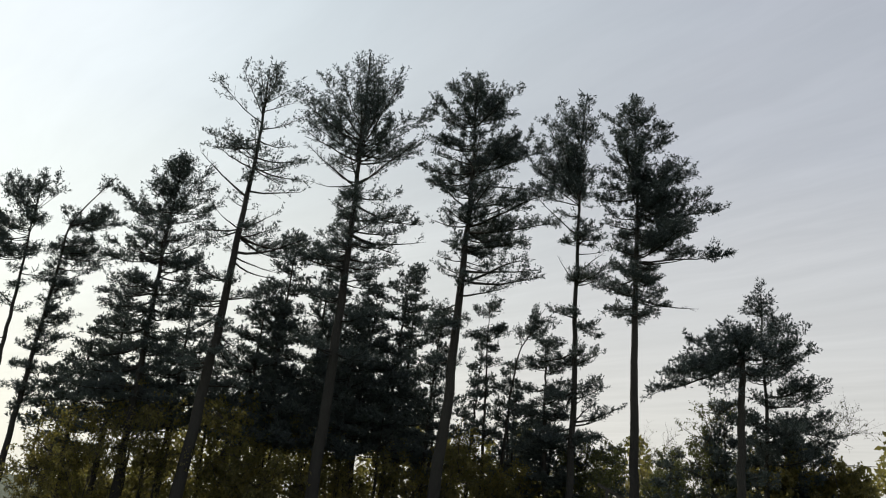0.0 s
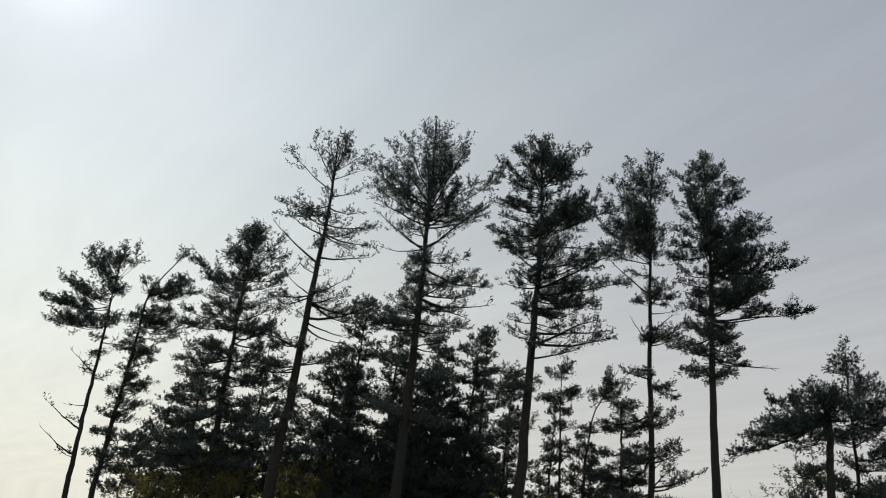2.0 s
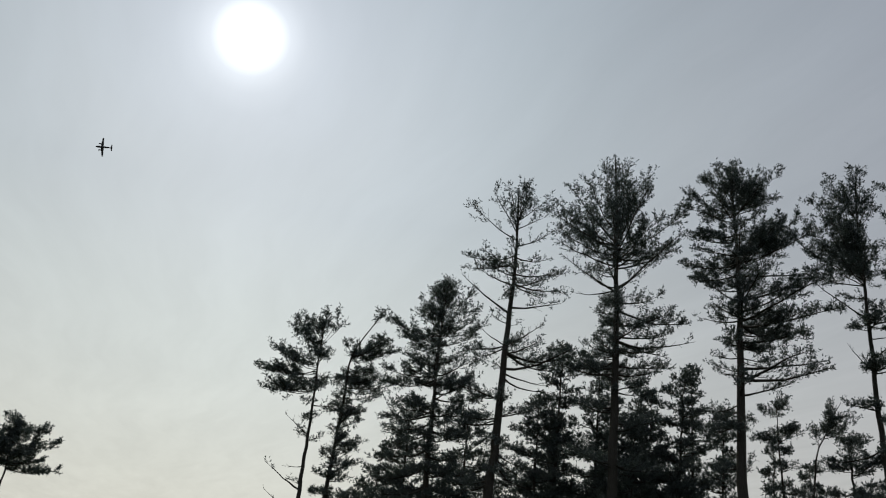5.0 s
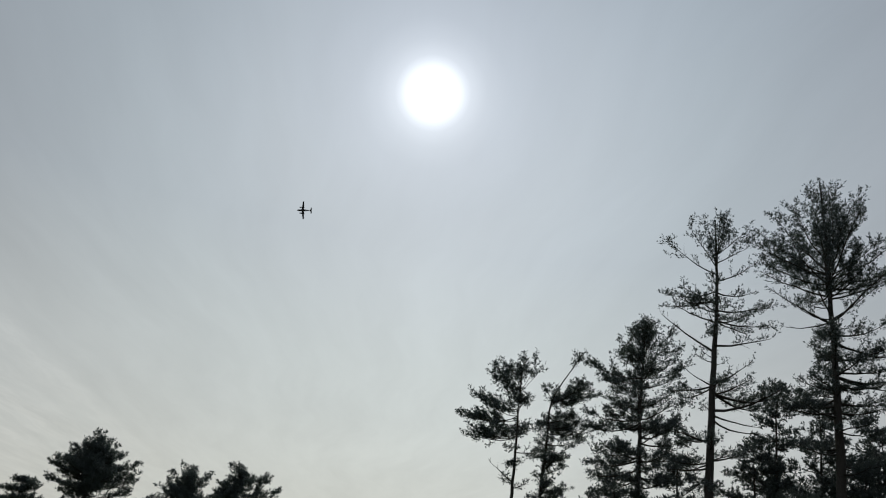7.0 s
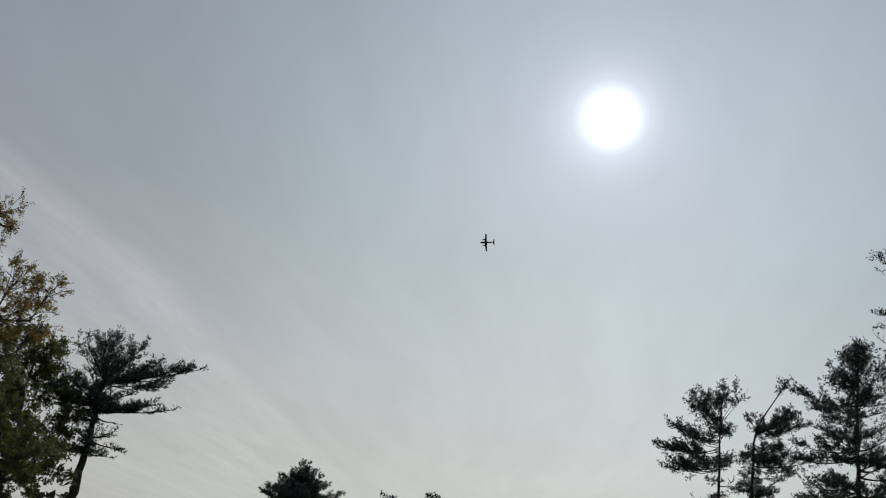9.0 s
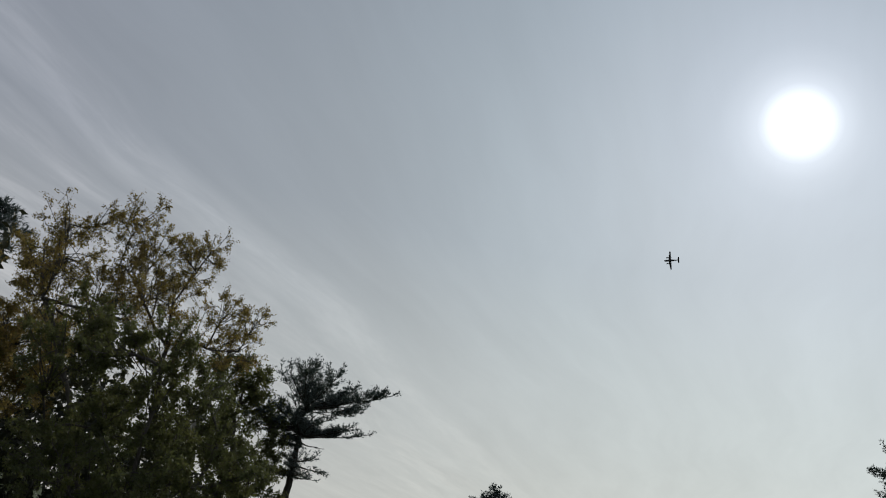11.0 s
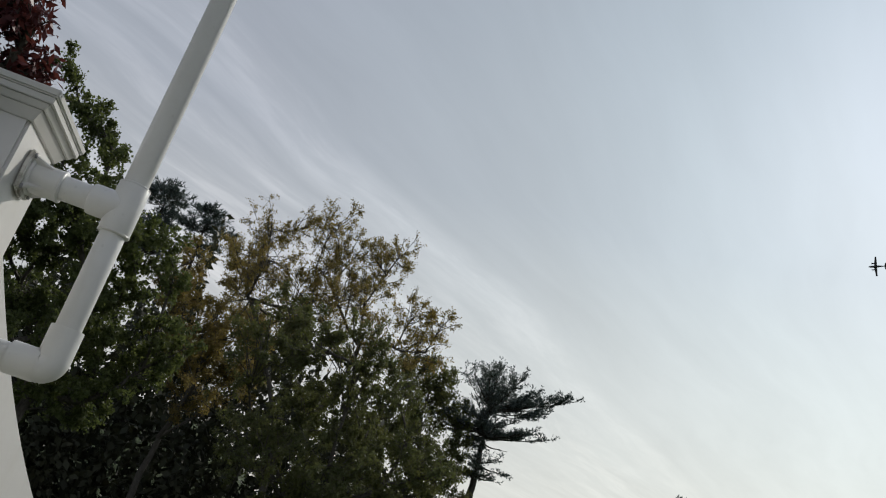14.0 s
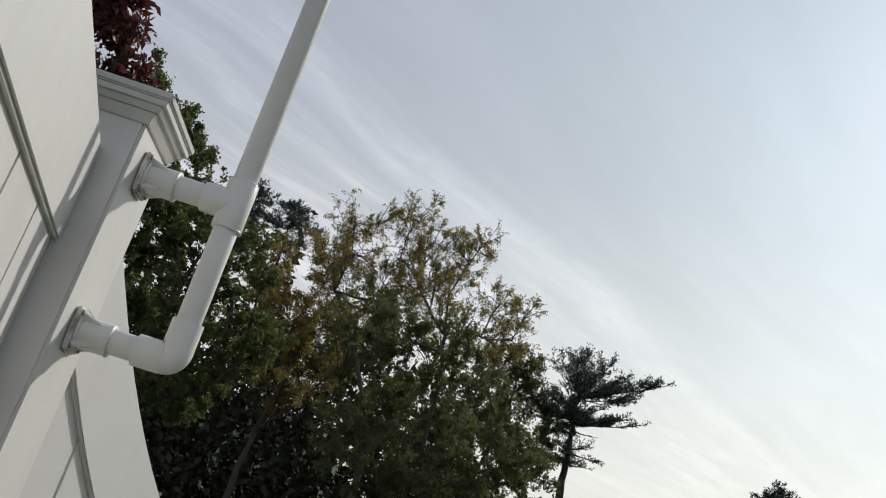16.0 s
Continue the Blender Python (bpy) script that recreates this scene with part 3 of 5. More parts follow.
pine((0.51, 39.00), -1.0, 0.292, [(0.00, 0.00), (0.13, 2.35), (0.42, 6.67), (0.43, 11.01), (0.52, 14.53), (0.50, 17.64), (0.37, 20.28), (0.28, 22.25)],
     leaders=[(20.3, -0.3, 2.2, 1), (20.3, -0.9, 1.9, 1), (20.5, 0.4, 2.0, 1), (20.0, 1.4, 2.0, 1), (19.9, -1.4, 1.8, 1), (20.3, 0.9, 1.6, 1), (17.4, 1.5, 1.9, 1)],
     one_side=[(19.7, -2.2, 1.3, 1), (19.6, -2.5, 0.5, 0.6), (19.3, -1.4, 0.7, 1), (18.7, -1.9, 0.1, 1), (18.4, -2.3, 0.6, 0.6), (17.7, -2.0, 0.4, 0.7), (17.3, -2.5, 0.0, 1), (16.8, -2.0, -0.2, 1), (16.6, -1.3, 0.7, 1), (16.0, -1.4, 0.1, 0.8), (15.4, -1.7, 1.1, 0.5), (15.2, -0.5, 0.2, 1), (14.7, -1.0, 0.1, 1), (14.6, -1.9, 0.1, 0.6), (13.5, -1.0, 0.2, 0.6), (12.9, -1.3, 0.1, 0.4), (13.9, -0.7, 0.2, 0.8), (12.3, -1.3, 0.4, 0.4), (10.9, -1.3, -0.5, 1), (10.2, -1.7, -0.9, 1), (8.2, -1.4, -0.1, 1)],
     other_side=[(19.9, 2.2, 1.7, 0.9), (19.7, 1.8, 1.1, 0.8), (19.2, 1.2, 0.7, 0.8), (18.0, 1.3, 1.0, 0.7), (17.9, 2.9, 1.9, 1), (17.3, 3.2, 1.3, 1), (17.0, 2.4, 1.7, 1), (16.7, 3.3, 0.3, 0.3), (16.0, 1.7, 1.6, 0.6), (15.5, 3.5, 1.3, 0.6), (15.0, 2.7, 1.4, 0.4), (14.7, 1.8, 0.4, 1), (14.3, 4.2, 0.8, 1), (14.3, 2.9, 0.6, 0.8), (14.0, 2.1, 0.1, 1), (13.6, 2.5, 0.4, 0.7), (13.4, 1.2, 0.2, 1), (12.9, 1.3, -0.2, 0.5), (12.4, 3.4, 0.5, 0.3), (12.0, 3.8, 0.4, 0.5), (11.2, 2.3, 0.7, 0.5), (7.9, 0.7, 0.8, 0.7)],
     label="tall straight pine with a dense broad crown", seed=16, group="tall pines", dense=1.4, fill=1.1)
pine((6.89, 41.43), -9.5, 0.189, [(0.00, 0.00), (-0.04, 3.02), (-0.12, 7.60), (-0.29, 13.07), (-0.34, 15.97), (-0.42, 18.99), (-0.43, 20.87), (-0.27, 23.28)],
     leaders=[(20.3, 0.0, 3.0, 1), (20.4, 0.3, 2.6, 1), (20.3, -1.4, 2.4, 1), (20.3, -0.8, 2.0, 1), (20.1, 0.8, 1.9, 0.7), (19.0, -2.1, 2.6, 0.9), (17.8, -1.2, 1.6, 1), (18.0, -0.8, 2.0, 0.8), (13.1, -0.9, 1.2, 0.05)],
     one_side=[(20.1, -1.5, 1.4, 1), (19.5, -1.3, 1.1, 1), (17.7, -2.5, 2.8, 1), (17.7, -2.0, 1.9, 1), (17.4, -2.8, 1.9, 1), (17.1, -2.5, 0.9, 0.7), (17.8, -0.9, 0.4, 0.9), (16.6, -1.1, 0.1, 0.5), (15.6, -2.4, 2.4, 0.12), (15.4, -0.9, -0.3, 0.7), (13.4, -0.4, -0.2, 0.8), (11.4, -1.4, 0.3, 1), (9.7, -2.1, -0.6, 1), (7.8, -2.3, -0.9, 1), (5.9, -2.0, -0.6, 1)],
     other_side=[(20.0, 0.8, 1.0, 1), (18.1, 0.8, 0.8, 1), (17.5, 0.7, 0.5, 0.5), (16.0, 0.8, 0.2, 1), (15.4, 1.4, -0.1, 1), (15.1, 1.2, 1.0, 0.9), (14.6, 1.2, 0.1, 0.05), (13.7, 1.2, 0.9, 0.05), (13.1, 1.8, 1.0, 0.9), (13.0, 1.5, 0.5, 1), (11.1, 1.2, -0.7, 0.8), (9.1, 1.2, 0.7, 0.9), (7.5, 1.5, 0.7, 1), (6.4, 2.3, 0.9, 0.7), (5.8, 1.3, -0.1, 0.9)],
     label="tall thin-stemmed pine with a tufted top and bare snags", seed=17, group="tall pines", dense=1.4, fill=1.2)
pine((8.78, 36.97), -13.4, 0.232, [(0.00, 0.00), (-0.09, 3.12), (-0.23, 7.21), (-0.31, 10.59), (-0.35, 14.70), (-0.44, 17.40), (-0.69, 20.22), (-0.85, 21.03)],
     leaders=[(19.8, -0.2, 1.4, 1), (19.7, 0.3, 1.1, 1)],
     one_side=[(19.5, -0.9, 0.9, 1), (19.3, -1.4, 0.6, 1), (19.0, -1.1, 0.1, 1), (18.1, -1.6, 0.4, 1), (17.4, -1.2, 0.5, 1), (16.8, -1.9, 0.9, 0.8), (16.6, -1.7, 0.1, 1), (16.1, -2.1, 0.2, 0.8), (15.1, -1.3, 0.2, 0.8), (14.6, -1.6, 0.2, 0.7), (14.2, -1.0, 0.2, 0.7), (13.4, -1.4, 0.5, 0.7), (12.9, -1.1, -0.3, 1), (12.4, -1.8, -0.5, 0.8), (11.6, -1.4, 0.2, 0.9), (11.1, -1.3, -0.3, 1), (10.8, -0.8, -0.2, 1)],
     other_side=[(19.4, 0.9, 1.0, 1), (19.0, 1.6, 0.6, 1), (18.6, 1.7, 0.3, 1), (17.7, 1.3, 1.4, 0.8), (16.5, 2.3, 1.3, 1), (16.4, 2.6, 1.0, 0.8), (16.5, 2.1, 0.3, 1), (16.9, 0.8, 0.6, 1), (15.5, 3.3, 0.7, 1), (15.3, 3.7, 0.2, 1), (15.3, 2.6, -0.3, 0.8), (15.8, 1.5, 0.2, 1), (15.7, 2.1, 0.5, 1), (14.7, 0.8, 0.4, 0.7), (14.2, 2.6, 0.2, 1), (14.1, 1.5, 0.4, 1), (14.0, 2.5, -0.4, 0.9), (13.1, 3.9, 0.3, 1), (13.1, 2.5, 0.2, 0.25), (13.7, 0.8, -0.2, 1), (12.9, 0.9, -0.1, 1), (12.4, 1.1, -0.1, 1), (11.9, 1.2, -0.1, 1), (11.4, 1.4, -0.3, 1), (11.5, 2.5, -0.4, 0.02), (11.0, 1.0, -0.3, 1)],
     label="tall pine with long tiers and a bare lower trunk", seed=18, group="tall pines", dense=1.4, fill=1.1)
pine((9.96, 28.30), -19.7, 0.172, [(0.00, 0.00), (-0.00, 3.08), (-0.00, 5.50), (-0.00, 7.86)],
     leaders=[(7.6, -0.7, 1.0, 1), (7.6, 0.3, 0.7, 1)],
     one_side=[(7.6, -2.3, -0.8, 1), (7.6, -2.8, -1.5, 0.9), (7.6, -1.7, 0.3, 1), (7.6, -1.1, 0.6, 1), (7.4, -1.4, -0.4, 0.9), (7.1, -0.8, -0.1, 0.03)],
     other_side=[(7.8, 0.9, 0.3, 1), (7.5, 1.1, 0.0, 1), (7.1, 0.9, -0.3, 1)],
     label="broken-topped pine with one long drooping limb", seed=19, group="smaller pines", needle=0.12, blades=7, wide=0.017, taper=0.45, dense=1.3)
pine((11.73, 30.84), -21.1, 0.12, [(0.00, 0.00), (0.00, 3.30), (0.01, 6.14), (-0.11, 8.33), (-0.17, 10.50)],
     leaders=[(9.2, -0.1, 1.4, 1), (9.4, -0.2, 0.7, 1), (9.6, 0.3, 0.5, 1), (8.4, -0.5, 0.6, 1)],
     one_side=[(8.4, -0.9, 0.2, 1), (7.9, -1.0, 0.0, 1), (7.3, -0.9, 0.0, 1), (9.6, -0.7, 0.2, 0.9), (5.6, -1.1, 0.3, 1), (4.8, -0.9, 0.1, 1), (6.4, -0.6, 0.4, 1), (4.1, -1.1, -0.1, 1)],
     other_side=[(8.8, 0.5, 0.6, 1), (8.6, 1.0, 0.8, 1), (8.0, 1.5, 1.1, 1), (7.8, 1.7, 0.6, 1), (7.6, 1.2, 0.4, 0.9), (7.2, 0.9, 0.4, 0.8), (6.8, 1.9, 0.4, 1), (6.4, 1.7, 0.3, 1), (6.0, 2.3, -0.7, 1), (5.8, 2.0, 0.3, 1), (5.4, 1.5, 0.3, 1), (4.8, 2.2, 0.3, 1), (4.5, 2.0, 0.2, 1), (3.7, 1.8, 0.2, 1)],
     label="small dense pine with a pointed top behind a trunk", seed=20, group="smaller pines", needle=0.12, blades=6, wide=0.017, dense=1.2)
pine((3.15, 44.89), -3.9, 0.12, [(0.00, 0.00), (-0.08, 2.71), (-0.23, 7.09), (-0.45, 12.34)],
     [(11.7, -0.9, 0.4, 1), (12.0, 0.7, 0.5, 1), (10.8, -1.2, -0.4, 1), (10.5, 1.1, 0.6, 1), (9.1, 0.8, 0.4, 0.8), (7.9, -0.7, -0.4, 0.7), (8.2, 1.0, -0.2, 0.7), (6.0, -0.7, -0.3, 0.7), (5.7, 0.8, 0.4, 0.7), (10.0, 0.6, 0.1, 1)],
     "young slender pine with short tufted branches", 21, group="smaller pines", dense=1.4, fill=1.6)
pine((3.87, 45.84), -5.0, 0.12, [(0.00, 0.00), (0.11, 2.82), (0.32, 7.33), (0.62, 10.30), (1.85, 12.69)],
     [(10.6, -0.5, 1.2, 1), (11.2, 1.4, 0.7, 1), (10.9, 1.0, 0.4, 1), (11.9, -0.2, 0.9, 1), (9.4, 1.0, 0.1, 0.8), (8.8, -0.8, -0.7, 0.7), (7.3, 1.2, -0.2, 0.7)],
     "young pine with a bent stem and flat top", 22, group="smaller pines", dense=1.4, fill=1.6)
pine((6.26, 43.55), -8.0, 0.172, [(0.00, 0.00), (-0.21, 2.98), (-0.53, 6.68), (-0.62, 10.60)],
     [(10.2, -0.7, 0.4, 1), (10.0, 0.9, 0.5, 1), (9.2, -1.2, 0.2, 1), (8.9, 1.1, 0.4, 1), (8.1, -1.4, -0.1, 1), (7.8, 1.3, 0.1, 1), (7.0, -1.4, -0.4, 1), (6.7, 1.3, -0.0, 1), (5.6, -1.4, -0.7, 1), (5.3, 1.5, -0.1, 1), (4.0, -1.2, -0.4, 1), (3.8, 1.2, 0.1, 1)],
     "bushy young pine with dense dark needles", 23, group="smaller pines", dense=1.4, fill=1.6)
pine((-54.48, 43.95), 51.2, 0.172, [(0.00, 0.00), (0.10, 6.02), (0.00, 12.04)],
     leaders=[(10.7, -0.4, 1.6, 1), (10.7, 0.3, 1.6, 1), (10.5, -0.9, 1.2, 1), (10.1, 0.8, 1.8, 1)],
     one_side=[(10.5, -1.9, 0.4, 1), (9.9, -1.9, 0.5, 1), (9.7, -2.7, 0.1, 1), (9.1, -3.0, 0.2, 1), (8.7, -2.3, 0.1, 1), (8.2, -3.1, 0.0, 0.7), (7.6, -2.0, 0.1, 0.8), (7.6, -0.9, 0.5, 1), (6.8, -2.2, -0.3, 0.9), (5.7, -1.7, -0.3, 0.9)],
     other_side=[(10.1, 1.6, 1.3, 1), (9.7, 2.3, 1.1, 1), (9.1, 3.1, 1.1, 1), (8.6, 3.5, 1.1, 1), (8.0, 3.3, 1.1, 1), (7.6, 3.1, 0.8, 1), (8.7, 2.1, 1.1, 1), (6.7, 3.5, 0.8, 1), (5.7, 3.8, 0.8, 1)],
     label="dark pine whose ragged top shows above the other trees", seed=24, group="far pines", needle=0.19, dense=1.0, wide=0.03, fill=2.0)
pine((-50.40, 48.58), 46.1, 0.155, [(0.00, 0.00), (0.80, 5.45), (0.90, 10.60)],
     leaders=[(9.0, -0.9, 2.0, 1), (9.0, 0.0, 1.9, 0.8), (9.0, 0.2, 2.0, 0.9), (8.6, 1.1, 1.4, 1), (8.5, 0.9, 1.2, 1)],
     one_side=[(8.8, -1.9, 1.5, 1), (8.6, -1.9, 1.0, 1), (8.5, -1.4, 0.7, 1), (7.7, -2.9, 0.3, 1), (7.5, -2.4, 0.0, 1), (6.9, -2.4, -0.1, 1), (8.1, -2.4, 0.9, 0.8)],
     other_side=[(8.8, 1.5, 1.8, 1), (7.7, 2.8, 1.4, 1), (7.3, 3.1, 1.2, 1), (6.9, 3.1, 0.8, 1)],
     label="dark pine whose ragged top shows above the other trees", seed=25, group="far pines", needle=0.19, dense=1.0, wide=0.03, fill=2.0)
pine((-49.26, 52.52), 43.2, 0.155, [(0.00, 0.00), (0.80, 5.78), (0.85, 11.30)],
     leaders=[(10.7, -0.1, 0.5, 1), (10.7, 0.3, 0.8, 0.9)],
     one_side=[(10.7, -1.1, 1.1, 1), (9.9, -1.8, 0.3, 1), (9.4, -1.9, 0.2, 1), (9.0, -1.4, 0.1, 1), (8.4, -1.1, -0.3, 1), (10.3, -1.1, 0.5, 0.8)],
     other_side=[(10.1, 2.3, 1.1, 1), (9.7, 2.4, 1.2, 0.8), (9.2, 3.3, 1.2, 0.8), (8.8, 1.9, 0.4, 0.7), (8.4, 2.6, 0.5, 0.8), (8.0, 3.8, 0.4, 0.7)],
     label="dark pine whose ragged top shows above the other trees", seed=26, group="far pines", needle=0.19, dense=1.0, wide=0.03, fill=2.0)
pine((-61.15, 43.43), 54.7, 0.155, [(0.00, 0.00), (0.10, 4.29), (0.00, 8.57)],
     [(8.3, -0.8, -0.1, 1), (8.2, 1.0, 0.1, 1), (7.7, -1.3, -0.2, 1), (7.5, 1.5, 0.4, 1), (7.1, -1.4, -0.5, 1), (6.7, 1.7, 0.5, 1)],
     "dark pine whose ragged top shows above the other trees", 27, group="far pines", needle=0.19, dense=1.0, wide=0.03, fill=2.0)
pine((-19.70, 9.79), 63.6, 0.172, [(0.00, 0.00), (-0.07, 3.38), (-0.11, 4.54), (-0.19, 5.62), (-0.24, 6.08)],
     leaders=[(5.67, -0.47, 0.97, 1), (5.66, -0.14, 1.02, 1), (5.66, 0.05, 1.02, 1), (5.62, 0.36, 1.02, 1), (5.62, 0.71, 1.02, 1), (5.62, 0.56, 0.83, 1), (5.68, -0.65, 0.87, 0.9), (5.33, -0.39, 0.51, 1), (5.21, 0.21, 0.45, 1)],
     one_side=[(5.67, -0.85, 0.75, 0.9), (5.14, -1.63, 0.17, 0.9), (5.07, -1.37, 0.03, 0.9), (5.14, -1.05, 0.19, 1), (5.07, -0.72, 0.07, 1), (5.00, -0.77, -0.15, 0.9), (4.94, -0.47, -0.21, 0.9), (5.26, -0.46, 0.15, 1), (5.33, -0.72, 0.29, 1), (4.81, -0.26, -0.16, 0.9), (4.27, -0.33, 0.11, 0.8), (4.01, -0.27, -0.07, 0.8)],
     other_side=[(5.62, 1.07, 0.76, 1), (5.62, 1.52, 0.91, 1), (5.62, 2.04, 0.90, 1), (5.62, 1.81, 0.90, 1), (5.60, 1.34, 0.57, 1), (5.14, 0.66, 0.36, 0.8), (4.96, 1.59, 0.43, 1), (4.96, 1.26, 0.33, 1), (5.00, 0.83, 0.34, 0.9), (5.02, 0.93, 0.24, 1), (4.81, 0.58, -0.05, 0.03), (4.27, 0.70, -0.08, 1), (4.34, 0.49, 0.18, 0.9), (4.01, 0.57, 0.0, 0.9)],
     label="dark pine with long flat limbs reaching out sideways", seed=28, group="smaller pines", fill=1.3, dense=2.6, needle=0.072, wide=0.009, blades=6, pad=0.62, loose=0.5)
pine((-26.99, 0.86), 88.5, 0.172, [(0.00, 0.00), (0.10, 4.91), (0.00, 9.81)],
     [(9.5, -0.6, 0.2, 1), (9.4, 0.9, 0.1, 1), (9.2, -0.9, -0.2, 1), (8.9, 0.5, -0.1, 1), (8.6, -0.6, -0.4, 1), (8.4, 0.6, 0.1, 1), (7.8, -0.5, -0.4, 1), (7.6, 0.6, 0.1, 1)],
     "dark pine whose ragged top shows above the other trees", 29, group="far pines", needle=0.16, dense=1.2, wide=0.022, fill=1.4)
pine((-29.90, 2.47), 85.5, 0.172, [(0.00, 0.00), (0.10, 5.22), (0.00, 10.43)],
     [(10.2, -0.7, 0.1, 1), (10.1, 0.8, 0.3, 1), (9.8, -1.0, -0.1, 1), (9.7, 1.1, 0.2, 1), (9.2, -0.5, -0.4, 1), (9.1, 0.7, 0.2, 1)],
     "dark pine whose ragged top shows above the other trees", 30, group="far pines", needle=0.16, dense=1.2, wide=0.022, fill=1.4)
# smaller pines of the stand: x, y, facing, height, lowest limb, spread
STAND = [
    (-7.75, 45.34, 9.8, 15.2, 4.5, 2.6),
    (-6.08, 46.61, 7.5, 14.6, 4.5, 2.2),
    (-3.92, 47.84, 4.7, 14.3, 4.5, 2.2),
    (-1.73, 45.97, 2.2, 14.2, 4.0, 2.4),
    (-1.28, 49.98, 1.5, 15.5, 4.0, 1.6),
    (-8.83, 44.12, 11.4, 12.2, 4.5, 2.4),
    (-3.90, 44.83, 5.0, 11.5, 4.0, 2.6),
    (-2.13, 44.95, 2.7, 9.2, 4.2, 2.4),
    (-5.71, 44.64, 7.4, 8.1, 4.0, 2.5),
    (-16.50, 42.94, 21.2, 9.2, 3.0, 1.6),
    (-15.54, 44.36, 19.5, 12.0, 4.0, 2.4),
    (-12.53, 44.26, 16.0, 12.0, 4.5, 2.6),
    (-18.47, 44.30, 22.8, 7.0, 4.0, 1.5),
    (0.14, 46.00, -0.2, 12.3, 1.0, 1.8),
    (4.53, 46.78, -5.6, 8.1, 1.0, 1.6),
    (7.84, 43.30, -10.4, 6.3, 1.0, 1.6),
    (9.47, 45.01, -12.0, 5.8, 1.0, 1.5),
    (-7.29, 43.39, 9.6, 6.7, 4.0, 2.2),
    (-10.56, 44.77, 13.4, 7.9, 4.0, 2.2),
    (-13.61, 42.89, 17.8, 7.3, 4.5, 2.2),
    (11.02, 33.22, -18.6, 6.9, 0.5, 1.7),
    (13.04, 31.94, -22.5, 6.3, 0.5, 2.0),
    (13.50, 31.20, -23.7, 5.2, 0.5, 1.8),
    (11.70, 31.92, -20.4, 5.9, 0.5, 1.8),
    (12.26, 44.34, -15.6, 5.8, 1.0, 1.5),
    (10.76, 34.35, -17.6, 5.6, 0.3, 1.7),
    (12.87, 33.09, -21.5, 5.4, 0.3, 2.0),
    (-3.38, 46.88, 4.2, 13.4, 5.0, 2.2),
    (-5.20, 47.72, 6.3, 13.0, 5.0, 2.2),
    (-8.66, 47.21, 10.5, 11.8, 4.0, 2.2),
    (-13.68, 46.01, 16.7, 9.0, 4.5, 2.0),
    (2.48, 46.93, -3.1, 11.0, 3.0, 1.5),
    (4.33, 47.80, -5.2, 10.0, 4.0, 1.7),
    (6.52, 45.54, -8.2, 9.0, 1.5, 1.9),
    (5.25, 44.69, -6.8, 6.7, 1.0, 1.6),
    (6.81, 43.47, -9.0, 5.7, 1.0, 1.7),
]
for i, (x, y, az, top, low, wide) in enumerate(STAND):
    pine((x, y), az, 0.011 * top, [(0, 0), (0.15 * (i % 3 - 1), top * 0.5), (0.2 * (i % 2), top)], whorls(60 + i, top, low, wide * 1.06),
         "middle-sized pine crowded between the tall trunks", 80 + i, group="smaller pines", fill=1.3, dense=0.55, blades=4, wide=0.040, needle=0.18)

# the back row of the stand: x, y, facing, height
BACK = [
    (-20.65, 50.98, 22.2, 7.9),
    (-18.22, 51.89, 19.5, 9.7),
    (-14.83, 52.96, 15.8, 10.6),
    (-11.69, 53.74, 12.4, 10.4),
    (-9.48, 54.18, 10.0, 12.5),
    (-6.58, 54.61, 6.9, 12.9),
    (-4.35, 54.83, 4.6, 13.6),
    (-1.89, 54.97, 2.0, 12.4),
    (0.34, 55.00, -0.4, 11.5),
    (6.07, 54.66, -6.4, 8.2),
]
for i, (x, y, az, top) in enumerate(BACK):
    pine((x, y), az, 0.012 * top, [(0, 0), (0.2, top * 0.5), (0.0, top)], whorls(160 + i, top, 4.5, 2.6, 1.0, 0.9),
         "dark pine standing behind the nearer trunks", 180 + i, group="smaller pines", fill=1.0, dense=0.30, blades=4, wide=0.05, needle=0.24)

broadleaf((-18.43, 4.64), 74.9,
          [(-2.11, 6.77, 0.55), (-1.74, 7.21, 0.59), (-1.24, 7.60, 0.57), (-0.50, 7.66, 0.69), (-1.36, 6.81, 0.70), (-0.59, 6.82, 0.63), (0.17, 7.46, 0.66), (0.59, 7.72, 0.58), (1.07, 7.92, 0.52), (0.92, 7.39, 0.55), (0.70, 6.69, 0.64), (0.36, 6.16, 0.70), (1.83, 6.63, 0.58), (2.42, 6.51, 0.41), (2.30, 5.97, 0.65), (1.60, 5.75, 0.85), (-1.56, 6.32, 0.62), (-0.78, 6.28, 0.58), (-0.16, 6.71, 0.64), (-1.67, 5.62, 0.61), (0.83, 5.74, 0.70), (-0.20, 5.76, 0.69), (-0.92, 5.63, 0.62)],
          "oak just in leaf with olive-brown young leaves", 200, OLIVE, 0.048, 50000, 0.10, slim=0.5, hang=0.35, rough=0.0, twig=0.006, hollow=0.62)
broadleaf((-14.37, 4.32), 71.5,
          [(-1.19, 4.73, 0.56), (-1.39, 3.96, 0.64), (-0.61, 4.22, 0.70), (0.02, 4.13, 0.75), (-0.46, 3.29, 0.82), (-1.32, 3.01, 0.76), (0.46, 3.40, 0.74), (0.82, 4.10, 0.52), (1.27, 3.48, 0.47), (0.21, 2.48, 0.86), (-0.72, 2.18, 0.84), (1.10, 2.67, 0.78), (1.81, 2.99, 0.51)],
          "bushy green tree with small leaves and many stems", 201, GREEN, 0.05, 76000, 0.1, twig=0.006, hollow=0.4)
